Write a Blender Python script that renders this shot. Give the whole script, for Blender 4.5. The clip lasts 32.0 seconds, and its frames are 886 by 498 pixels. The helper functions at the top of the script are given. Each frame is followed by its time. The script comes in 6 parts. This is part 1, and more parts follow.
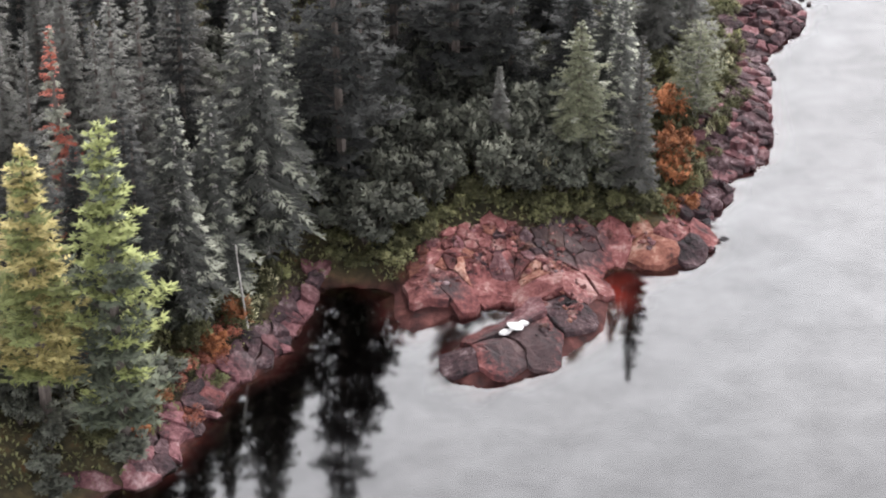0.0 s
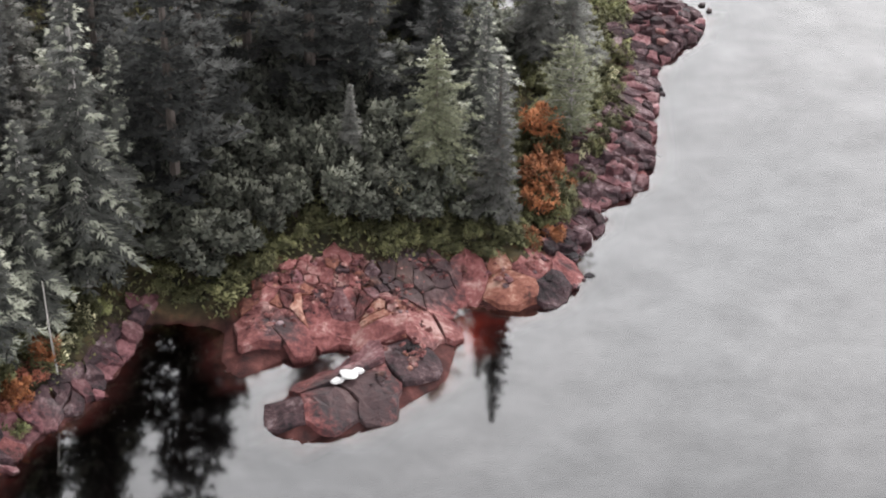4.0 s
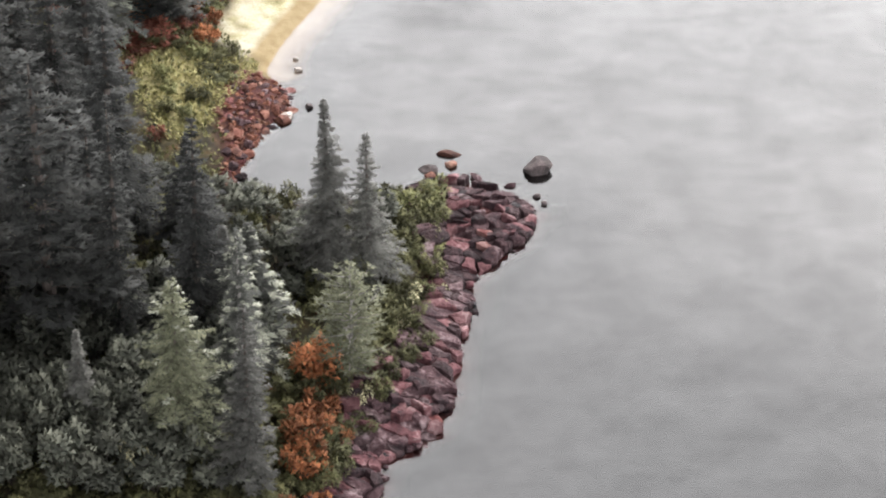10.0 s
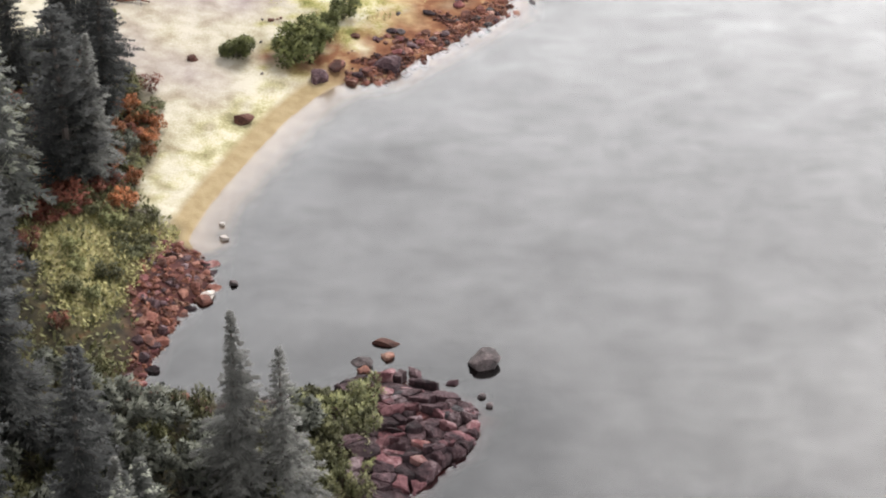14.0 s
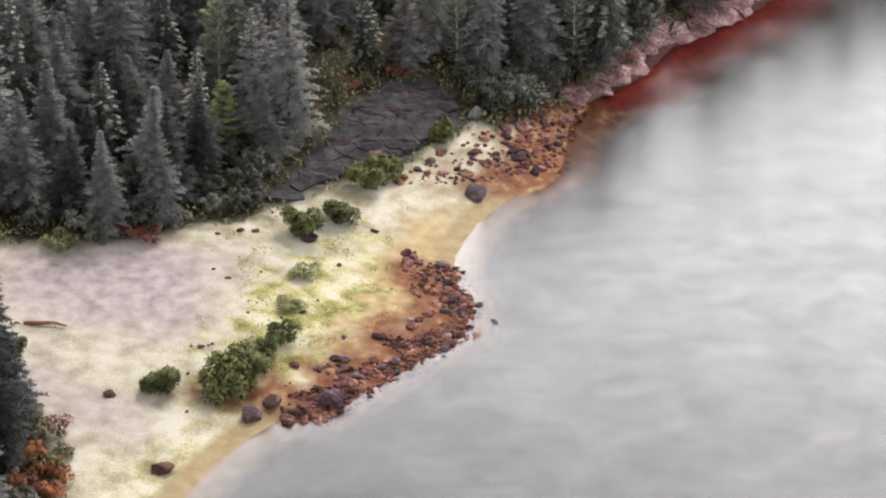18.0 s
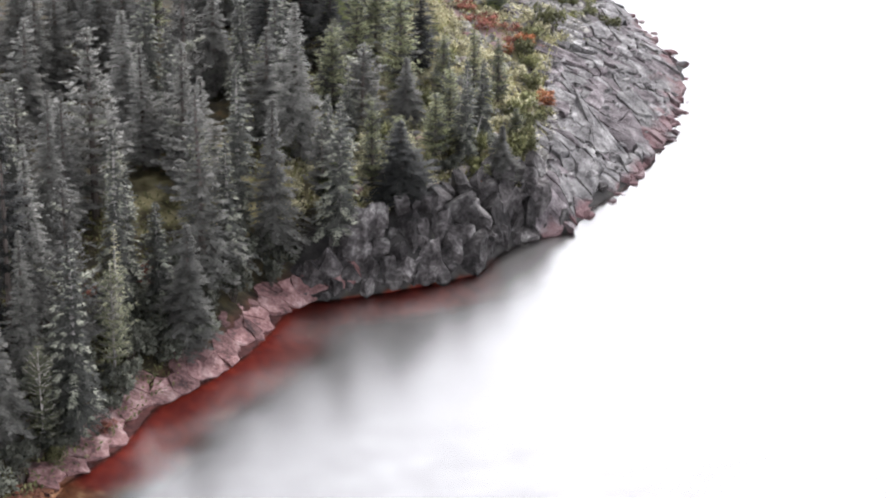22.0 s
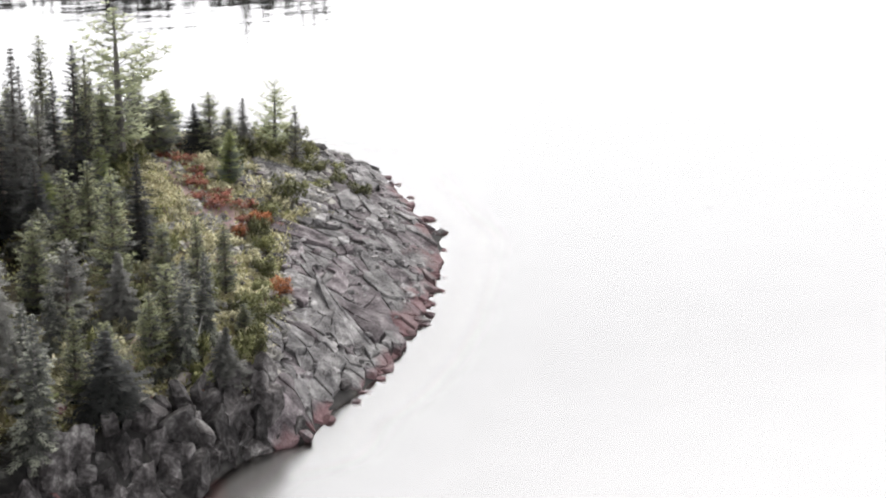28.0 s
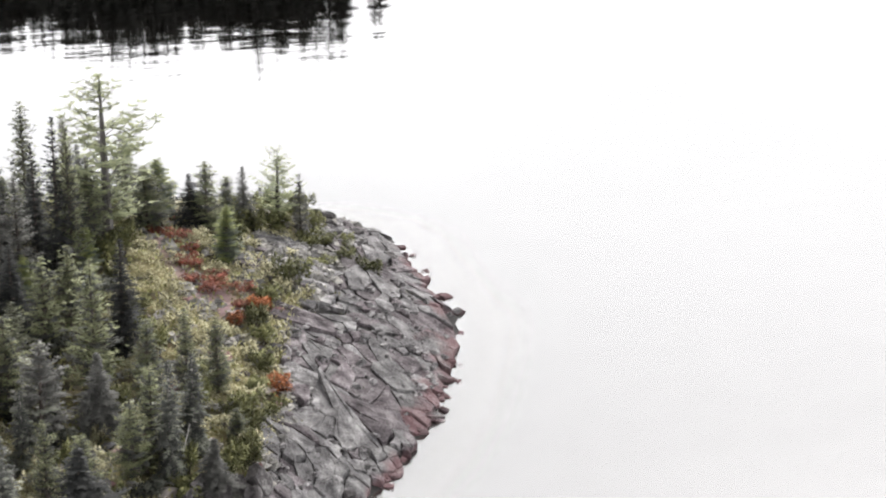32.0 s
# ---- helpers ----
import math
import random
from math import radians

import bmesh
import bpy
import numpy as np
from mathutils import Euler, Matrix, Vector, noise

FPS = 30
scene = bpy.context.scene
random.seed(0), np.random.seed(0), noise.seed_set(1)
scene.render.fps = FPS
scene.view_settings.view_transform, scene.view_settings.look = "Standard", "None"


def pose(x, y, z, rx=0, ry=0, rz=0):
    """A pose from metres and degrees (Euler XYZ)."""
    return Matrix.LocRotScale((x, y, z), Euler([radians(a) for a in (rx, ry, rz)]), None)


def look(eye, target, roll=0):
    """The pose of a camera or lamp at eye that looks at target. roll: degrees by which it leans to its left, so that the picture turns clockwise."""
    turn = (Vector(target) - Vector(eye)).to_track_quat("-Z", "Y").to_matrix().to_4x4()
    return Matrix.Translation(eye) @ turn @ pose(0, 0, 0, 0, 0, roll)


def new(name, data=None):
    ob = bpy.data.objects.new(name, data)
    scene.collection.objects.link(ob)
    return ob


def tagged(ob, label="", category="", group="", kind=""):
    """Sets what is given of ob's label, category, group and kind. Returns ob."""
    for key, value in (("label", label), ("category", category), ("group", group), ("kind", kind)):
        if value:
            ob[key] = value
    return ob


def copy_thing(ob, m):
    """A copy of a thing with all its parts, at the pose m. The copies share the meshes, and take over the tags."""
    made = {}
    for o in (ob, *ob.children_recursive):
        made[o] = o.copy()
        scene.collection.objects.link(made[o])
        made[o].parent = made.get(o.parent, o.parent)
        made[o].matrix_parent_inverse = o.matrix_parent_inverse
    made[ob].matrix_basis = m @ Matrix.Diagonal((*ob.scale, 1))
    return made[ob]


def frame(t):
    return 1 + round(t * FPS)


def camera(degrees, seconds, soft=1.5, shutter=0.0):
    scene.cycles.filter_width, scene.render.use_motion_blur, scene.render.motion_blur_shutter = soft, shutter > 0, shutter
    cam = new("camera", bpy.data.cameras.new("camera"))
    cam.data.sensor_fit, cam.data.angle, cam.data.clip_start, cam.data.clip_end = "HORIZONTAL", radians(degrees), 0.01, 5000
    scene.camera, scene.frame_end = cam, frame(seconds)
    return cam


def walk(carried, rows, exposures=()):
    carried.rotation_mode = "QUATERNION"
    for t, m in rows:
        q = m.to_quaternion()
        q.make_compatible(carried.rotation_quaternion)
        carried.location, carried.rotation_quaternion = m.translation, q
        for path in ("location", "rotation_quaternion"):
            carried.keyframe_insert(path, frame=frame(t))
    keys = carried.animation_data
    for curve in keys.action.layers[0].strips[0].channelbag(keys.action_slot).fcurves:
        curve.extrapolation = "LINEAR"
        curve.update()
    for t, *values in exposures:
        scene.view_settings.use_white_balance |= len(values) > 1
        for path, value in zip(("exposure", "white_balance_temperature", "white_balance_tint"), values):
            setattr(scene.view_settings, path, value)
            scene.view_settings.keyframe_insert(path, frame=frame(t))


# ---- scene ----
cam = camera(19.24, 32.0, 2.1)


def heading(x, y, z, pitch, yaw, roll):
    """Eye, degrees below the horizon, degrees east of north, lean to the left."""
    return pose(x, y, z, 90 - pitch, 0, -yaw) @ pose(0, 0, 0, 0, 0, roll)


PATH = [
    (0.0, heading(-0.00, 0.00, 71.99, 31.466, -0.001, 0.101)),
    (0.5, heading(0.94, 1.25, 72.05, 32.661, -0.215, 0.311)),
    (1.0, heading(1.83, 2.69, 72.02, 33.336, -0.319, 0.422)),
    (1.5, heading(2.76, 4.21, 71.93, 33.397, -0.329, 0.624)),
    (2.0, heading(3.87, 5.68, 71.70, 33.324, -0.366, 0.649)),
    (2.5, heading(4.93, 7.22, 71.31, 33.169, -0.339, 0.738)),
    (3.0, heading(6.02, 8.80, 70.90, 33.032, -0.332, 0.807)),
    (3.5, heading(7.16, 10.25, 70.54, 32.878, -0.325, 0.855)),
    (5.5, heading(12.75, 16.47, 69.85, 32.673, -0.764, 0.639)),
    (6.0, heading(14.38, 18.01, 69.76, 32.634, -1.004, 0.497)),
    (6.5, heading(15.87, 19.75, 69.73, 32.632, -1.235, 0.318)),
    (7.0, heading(17.00, 21.57, 69.71, 32.637, -1.316, 0.269)),
    (7.5, heading(18.00, 23.57, 69.62, 32.636, -1.449, 0.154)),
    (8.0, heading(18.75, 25.71, 69.50, 32.634, -1.483, 0.097)),
    (8.5, heading(19.43, 27.72, 69.40, 32.590, -1.533, 0.086)),
    (9.0, heading(20.00, 29.82, 69.30, 32.562, -1.568, 0.064)),
    (9.5, heading(20.57, 31.92, 69.23, 32.542, -1.642, 0.086)),
    (10.0, heading(21.09, 33.93, 69.18, 32.488, -1.743, 0.073)),
    (10.5, heading(21.56, 35.98, 69.12, 32.434, -1.806, 0.139)),
    (11.0, heading(21.98, 38.06, 69.11, 32.410, -1.862, 0.170)),
    (11.5, heading(22.47, 40.17, 69.07, 32.366, -1.978, 0.117)),
    (12.0, heading(22.88, 42.22, 69.04, 32.317, -2.056, 0.102)),
    (12.5, heading(23.18, 44.22, 69.10, 32.310, -2.070, 0.061)),
    (13.0, heading(23.50, 46.33, 69.07, 32.271, -2.106, 0.061)),
    (13.5, heading(23.84, 48.53, 69.02, 32.249, -2.095, 0.157)),
    (14.0, heading(24.28, 50.75, 68.97, 32.214, -2.164, 0.162)),
    (14.5, heading(24.77, 53.02, 68.86, 32.149, -2.258, 0.139)),
    (16.5, heading(26.48, 61.70, 68.61, 32.083, -2.616, -0.020)),
    (17.0, heading(26.70, 64.03, 68.38, 32.042, -2.625, 0.015)),
    (17.5, heading(27.12, 66.35, 68.19, 30.916, -2.732, -0.020)),
    (18.0, heading(27.54, 68.57, 68.01, 28.199, -2.868, -0.217)),
    (18.5, heading(27.93, 70.99, 67.80, 25.921, -3.007, -0.318)),
    (19.0, heading(27.90, 73.50, 67.69, 25.416, -2.952, -0.210)),
    (19.5, heading(27.81, 76.04, 67.66, 24.169, -2.898, -0.128)),
    (20.0, heading(27.90, 78.37, 67.76, 22.934, -2.924, -0.126)),
    (20.5, heading(28.22, 80.59, 67.99, 22.882, -2.940, -0.060)),
    (21.0, heading(28.78, 82.59, 68.37, 23.046, -1.036, 0.121)),
    (21.5, heading(29.61, 84.33, 68.66, 23.156, 4.514, 0.416)),
    (22.0, heading(30.68, 85.74, 68.81, 23.184, 8.646, 0.623)),
    (22.5, heading(31.99, 86.91, 68.75, 23.215, 8.577, 0.620)),
    (23.0, heading(33.21, 88.01, 68.65, 23.176, 12.648, 0.741)),
    (23.5, heading(34.20, 89.23, 68.49, 23.190, 13.856, 0.548)),
    (24.0, heading(35.13, 90.76, 68.31, 22.740, 13.599, 0.471)),
    (24.5, heading(36.07, 92.38, 68.13, 21.561, 13.273, 0.290)),
    (25.0, heading(36.93, 93.97, 68.00, 21.160, 13.036, 0.242)),
    (25.5, heading(37.77, 95.44, 67.88, 20.883, 12.847, 0.027)),
    (27.5, heading(40.44, 102.46, 67.95, 21.066, 12.491, -0.123)),
    (28.0, heading(41.01, 104.38, 67.84, 21.075, 12.430, -0.202)),
    (28.5, heading(41.60, 106.27, 67.82, 21.104, 12.350, -0.206)),
    (29.0, heading(42.30, 108.07, 67.85, 21.137, 12.231, -0.278)),
    (29.5, heading(43.03, 109.84, 67.83, 21.158, 12.071, -0.428)),
    (30.0, heading(43.66, 111.78, 67.88, 21.202, 11.953, -0.541)),
    (30.5, heading(44.25, 113.82, 67.92, 21.246, 11.850, -0.485)),
    (31.0, heading(44.68, 115.77, 67.93, 21.250, 11.785, -0.460)),
    (31.5, heading(45.37, 117.87, 67.92, 21.238, 11.631, -0.590)),
    (32.0, heading(45.89, 119.85, 67.90, 21.202, 11.544, -0.593)),
]
EXPOSURES = [(0.0, 1.55, 6450, 13), (3.0, 1.48, 6480, 12), (6.0, 1.47, 6600, 11), (9.0, 1.46, 6580, 11), (13.0, 1.3, 6550, 11), (17.0, 0.98, 6650, 12), (18.0, 1.08, 6550, 13), (19.0, 1.28, 6350, 14),
             (20.0, 1.74, 6200, 16), (21.0, 1.82, 6150, 16), (22.0, 1.4, 6300, 14), (23.0, 1.2, 6400, 12), (25.0, 1.12, 6500, 11), (32.0, 1.1, 6550, 11)]
walk(cam, PATH, EXPOSURES)

# Overcast autumn sky: a clear-sky base almost wholly covered by cloud, with a paler stretch low in the north.
world = bpy.data.worlds.new("world")
scene.world = world
world.use_nodes = True
wt = world.node_tree
wt.nodes.clear()
out = wt.nodes.new("ShaderNodeOutputWorld")
back = wt.nodes.new("ShaderNodeBackground")
sky = wt.nodes.new("ShaderNodeTexSky")
sky.sky_type, sky.sun_disc, sky.sun_elevation, sky.sun_rotation = "NISHITA", False, radians(38), radians(25)
coord = wt.nodes.new("ShaderNodeTexCoord")
cloud = wt.nodes.new("ShaderNodeTexNoise")
cloud.inputs["Scale"].default_value, cloud.inputs["Detail"].default_value, cloud.inputs["Roughness"].default_value = 14, 7, 0.6
tone = wt.nodes.new("ShaderNodeValToRGB")
tone.color_ramp.elements[0].position, tone.color_ramp.elements[0].color = 0.3, (1.6, 1.62, 1.65, 1)
tone.color_ramp.elements[1].position, tone.color_ramp.elements[1].color = 0.68, (1.83, 1.83, 1.85, 1)
part_z = wt.nodes.new("ShaderNodeSeparateXYZ")
fade = wt.nodes.new("ShaderNodeMapRange")
fade.inputs["From Min"].default_value, fade.inputs["From Max"].default_value = 0.34, 0.8
fade.inputs["To Min"].default_value, fade.inputs["To Max"].default_value = 1.0, 0.42
lift = wt.nodes.new("ShaderNodeMapRange")
lift.inputs["From Min"].default_value, lift.inputs["From Max"].default_value = 0.62, 0.4
lift.inputs["To Min"].default_value, lift.inputs["To Max"].default_value = 0.62, 1.25
north = wt.nodes.new("ShaderNodeMapRange")
north.inputs["From Min"].default_value, north.inputs["From Max"].default_value = -0.6, 0.9
north.inputs["To Min"].default_value, north.inputs["To Max"].default_value = 0.45, 1.0
prod = wt.nodes.new("ShaderNodeMath")
prod.operation = "MULTIPLY"
prod2 = wt.nodes.new("ShaderNodeMath")
prod2.operation = "MULTIPLY"
dim = wt.nodes.new("ShaderNodeMix")
dim.data_type, dim.blend_type = "RGBA", "MULTIPLY"
dim.inputs["Factor"].default_value = 1.0
cover = wt.nodes.new("ShaderNodeMix")
cover.data_type = "RGBA"
cover.inputs["Factor"].default_value = 0.96
scale_sky = wt.nodes.new("ShaderNodeMix")
scale_sky.data_type, scale_sky.blend_type = "RGBA", "MULTIPLY"
scale_sky.inputs["Factor"].default_value = 1.0
scale_sky.inputs["B"].default_value = (0.09, 0.09, 0.09, 1)
for a, b in ((coord.outputs["Generated"], cloud.inputs["Vector"]), (cloud.outputs["Fac"], tone.inputs["Fac"]), (coord.outputs["Generated"], part_z.inputs[0]), (part_z.outputs["Z"], fade.inputs["Value"]),
             (part_z.outputs["Z"], lift.inputs["Value"]), (fade.outputs[0], prod.inputs[0]), (lift.outputs[0], prod.inputs[1]), (part_z.outputs["Y"], north.inputs["Value"]), (prod.outputs[0], prod2.inputs[0]), (north.outputs[0], prod2.inputs[1]),
             (tone.outputs["Color"], dim.inputs["A"]), (prod2.outputs[0], dim.inputs["B"]), (sky.outputs[0], scale_sky.inputs["A"]), (scale_sky.outputs["Result"], cover.inputs["A"]), (dim.outputs["Result"], cover.inputs["B"]),
             (cover.outputs["Result"], back.inputs[0]), (back.outputs[0], out.inputs[0])):
    wt.links.new(a, b)
back.inputs[1].default_value = 1.0
sun = new("sun", bpy.data.lights.new("sun", "SUN"))
sun.data.energy, sun.data.angle, sun.data.color = 1.3, radians(20), (1.0, 0.97, 0.93)
sun.matrix_world = look((0, 0, 100), (-25, -55, 25))


# ---- materials ----
def surface(name, stops, scale=0.6, grain=6.0, rough=0.85, bump=0.3, vary=0.3, gloss=0.3, island=False, stretch=(1, 1, 1), stains=(), shore_stain=False, crag=0.0):
    """A weathered surface: two scales of variation through a colour ramp, a random shade for each piece, and relief."""
    m = bpy.data.materials.new(name)
    m.use_nodes = True
    t = m.node_tree
    n, link = t.nodes, t.links.new
    bsdf = n["Principled BSDF"]
    geo = n.new("ShaderNodeNewGeometry")
    mapping = n.new("ShaderNodeMapping")
    mapping.inputs["Scale"].default_value = stretch
    link(geo.outputs["Position"], mapping.inputs["Vector"])
    big, small = n.new("ShaderNodeTexNoise"), n.new("ShaderNodeTexNoise")
    big.inputs["Scale"].default_value, big.inputs["Detail"].default_value = scale, 4
    small.inputs["Scale"].default_value, small.inputs["Detail"].default_value, small.inputs["Roughness"].default_value = grain, 5, 0.65
    link(mapping.outputs[0], big.inputs["Vector"])
    link(mapping.outputs[0], small.inputs["Vector"])
    both = n.new("ShaderNodeMix")
    both.inputs["Factor"].default_value = 0.4
    link(big.outputs["Fac"], both.inputs["A"])
    link(small.outputs["Fac"], both.inputs["B"])
    ramp = n.new("ShaderNodeValToRGB")
    while len(ramp.color_ramp.elements) < len(stops):
        ramp.color_ramp.elements.new(0.5)
    for i, (e, c) in enumerate(zip(ramp.color_ramp.elements, stops)):
        e.position, e.color = 0.37 + 0.26 * i / max(1, len(stops) - 1), (*c, 1)
    link(both.outputs["Result"], ramp.inputs["Fac"])
    shade = n.new("ShaderNodeMapRange")
    shade.inputs["To Min"].default_value, shade.inputs["To Max"].default_value = 1 - vary, 1 + vary
    if island:
        link(geo.outputs["Random Per Island"], shade.inputs["Value"])
    else:
        link(n.new("ShaderNodeObjectInfo").outputs["Random"], shade.inputs["Value"])
    mul = n.new("ShaderNodeMix")
    mul.data_type, mul.blend_type = "RGBA", "MULTIPLY"
    mul.inputs["Factor"].default_value = 1
    link(ramp.outputs["Color"], mul.inputs["A"])
    link(shade.outputs[0], mul.inputs["B"])
    colour = mul.outputs["Result"]
    for x, y, r in stains:
        far = n.new("ShaderNodeVectorMath")
        far.operation = "DISTANCE"
        flat = n.new("ShaderNodeVectorMath")
        flat.operation = "MULTIPLY"
        flat.inputs[1].default_value = (1, 1, 0)
        link(geo.outputs["Position"], flat.inputs[0])
        link(flat.outputs[0], far.inputs[0])
        far.inputs[1].default_value = (x, y, 0)
        worn = n.new("ShaderNodeMath")
        worn.operation = "MULTIPLY_ADD"
        worn.inputs[1].default_value = 2.4
        link(small.outputs["Fac"], worn.inputs[0])
        link(far.outputs["Value"], worn.inputs[2])
        rim = n.new("ShaderNodeMapRange")
        rim.inputs["From Min"].default_value, rim.inputs["From Max"].default_value = r + 1.5, r + 0.5
        link(worn.outputs[0], rim.inputs["Value"])
        lay = n.new("ShaderNodeMix")
        lay.data_type = "RGBA"
        lay.inputs["B"].default_value = (0.038, 0.035, 0.038, 1)
        rim.inputs["To Max"].default_value = 0.8
        link(rim.outputs[0], lay.inputs["Factor"])
        link(colour, lay.inputs["A"])
        colour = lay.outputs["Result"]
    if crag:
        ridge, run, crease_tone, lay = n.new("ShaderNodeTexNoise"), n.new("ShaderNodeMapping"), n.new("ShaderNodeMapRange"), n.new("ShaderNodeMix")
        ridge.noise_type = "RIDGED_MULTIFRACTAL"
        ridge.inputs["Scale"].default_value, ridge.inputs["Detail"].default_value, ridge.inputs["Roughness"].default_value = 1.1, 8, 0.6
        run.inputs["Rotation"].default_value, run.inputs["Scale"].default_value = (0, 0, radians(30)), (1.2, 0.75, 1.0)
        link(geo.outputs["Position"], run.inputs["Vector"])
        link(run.outputs[0], ridge.inputs["Vector"])
        # Tone follows the ridged relief: darker in creases, lighter on crests.
        crease_tone.inputs["From Min"].default_value, crease_tone.inputs["From Max"].default_value = 0.25, 0.75
        crease_tone.inputs["To Min"].default_value, crease_tone.inputs["To Max"].default_value = 0.78, 1.35
        link(ridge.outputs["Fac"], crease_tone.inputs["Value"])
        lay.data_type, lay.blend_type = "RGBA", "MULTIPLY"
        lay.inputs["Factor"].default_value = 1
        link(colour, lay.inputs["A"])
        link(crease_tone.outputs[0], lay.inputs["B"])
        colour = lay.outputs["Result"]
    if shore_stain:
        # Iron-red stain in uneven tongues just above the lake's level.
        level, tongue, mark, lay = n.new("ShaderNodeSeparateXYZ"), n.new("ShaderNodeTexNoise"), n.new("ShaderNodeMath"), n.new("ShaderNodeMix")
        tongue.inputs["Scale"].default_value, tongue.inputs["Detail"].default_value = 0.35, 4
        mark.operation = "MULTIPLY_ADD"
        mark.inputs[1].default_value = -4.5
        link(geo.outputs["Position"], level.inputs[0])
        link(geo.outputs["Position"], tongue.inputs["Vector"])
        link(tongue.outputs["Fac"], mark.inputs[0])
        link(level.outputs["Z"], mark.inputs[2])
        rim = n.new("ShaderNodeMapRange")
        rim.inputs["From Min"].default_value, rim.inputs["From Max"].default_value = -1.45, -2.1
        rim.inputs["To Max"].default_value = 0.6
        link(mark.outputs[0], rim.inputs["Value"])
        lay.data_type = "RGBA"
        lay.inputs["B"].default_value = (0.19, 0.095, 0.1, 1)
        link(rim.outputs[0], lay.inputs["Factor"])
        link(colour, lay.inputs["A"])
        colour = lay.outputs["Result"]
    link(colour, bsdf.inputs["Base Color"])
    bsdf.inputs["Roughness"].default_value, bsdf.inputs["Specular IOR Level"].default_value = rough, gloss
    if bump:
        relief = n.new("ShaderNodeBump")
        relief.inputs["Strength"].default_value, relief.inputs["Distance"].default_value = bump, 0.15
        link(small.outputs["Fac"], relief.inputs["Height"])
        if crag:
            breaks = n.new("ShaderNodeBump")
            breaks.inputs["Strength"].default_value, breaks.inputs["Distance"].default_value = crag, 0.5
            link(ridge.outputs["Fac"], breaks.inputs["Height"])
            link(breaks.outputs[0], relief.inputs["Normal"])
        link(relief.outputs[0], bsdf.inputs["Normal"])
    return m


def foliage(name, dark, light, vary=0.35, rough=0.75):
    """Needles and leaves: each spray has a shade of its own, and each plant another."""
    m = bpy.data.materials.new(name)
    m.use_nodes = True
    t = m.node_tree
    n, link = t.nodes, t.links.new
    bsdf = n["Principled BSDF"]
    geo, info = n.new("ShaderNodeNewGeometry"), n.new("ShaderNodeObjectInfo")
    noise_1 = n.new("ShaderNodeTexNoise")
    noise_1.inputs["Scale"].default_value, noise_1.inputs["Detail"].default_value = 1.6, 3
    link(geo.outputs["Position"], noise_1.inputs["Vector"])
    mix_f = n.new("ShaderNodeMix")
    mix_f.inputs["Factor"].default_value = 0.22
    link(noise_1.outputs["Fac"], mix_f.inputs["A"])
    link(geo.outputs["Random Per Island"], mix_f.inputs["B"])
    ramp = n.new("ShaderNodeValToRGB")
    ramp.color_ramp.elements[0].position, ramp.color_ramp.elements[0].color = 0.3, (*dark, 1)
    ramp.color_ramp.elements[1].position, ramp.color_ramp.elements[1].color = 0.7, (*light, 1)
    link(mix_f.outputs["Result"], ramp.inputs["Fac"])
    shade = n.new("ShaderNodeMapRange")
    shade.inputs["To Min"].default_value, shade.inputs["To Max"].default_value = 1 - vary, 1 + vary
    link(info.outputs["Random"], shade.inputs["Value"])
    mul = n.new("ShaderNodeMix")
    mul.data_type, mul.blend_type = "RGBA", "MULTIPLY"
    mul.inputs["Factor"].default_value = 1
    link(ramp.outputs["Color"], mul.inputs["A"])
    link(shade.outputs[0], mul.inputs["B"])
    link(mul.outputs["Result"], bsdf.inputs["Base Color"])
    bsdf.inputs["Roughness"].default_value, bsdf.inputs["Specular IOR Level"].default_value = rough, 0.25
    return m


LICHEN_SPOTS = [(6.3, 116.9, 2.5), (3.9, 107.4, 2.4), (0.2, 112.6, 1.1), (7.6, 110.8, 1.0), (-9.5, 106.5, 1.0)]
M_RED = surface("red_granite", [(0.028, 0.012, 0.013), (0.115, 0.036, 0.036), (0.195, 0.072, 0.069), (0.35, 0.215, 0.2)], 0.5, 3, bump=0.8, vary=0.28, stains=LICHEN_SPOTS)
M_ORANGE = surface("orange_granite", [(0.036, 0.015, 0.012), (0.13, 0.046, 0.034), (0.21, 0.088, 0.064), (0.36, 0.225, 0.18)], 0.7, 3, bump=0.6, vary=0.25, stains=LICHEN_SPOTS)
M_PURPLE = surface("purple_granite", [(0.014, 0.01, 0.012), (0.05, 0.028, 0.033), (0.1, 0.056, 0.062), (0.27, 0.2, 0.21)], 0.6, 4, bump=0.8, vary=0.4, crag=0.25)
M_MAUVE = surface("mauve_granite", [(0.03, 0.014, 0.017), (0.105, 0.041, 0.047), (0.17, 0.078, 0.084), (0.31, 0.2, 0.205)], 0.8, 4, bump=0.6, vary=0.3, stains=LICHEN_SPOTS)
M_WARM_GREY = surface("purple_grey_granite", [(0.04, 0.032, 0.035), (0.125, 0.106, 0.113), (0.205, 0.18, 0.188), (0.36, 0.33, 0.335)], 0.9, 7.0, bump=0.9, vary=0.3, shore_stain=True, crag=0.3)
M_RUST = surface("rust_stone", [(0.05, 0.026, 0.023), (0.12, 0.052, 0.04), (0.2, 0.088, 0.064), (0.33, 0.2, 0.155)], 1.0, 7, bump=0.4, vary=0.45)
M_LICHEN_ROCK = surface("lichen_dark_rock", [(0.02, 0.018, 0.02), (0.046, 0.041, 0.046), (0.095, 0.085, 0.09)], 1.2, 7, bump=0.5, vary=0.12, crag=0.3)
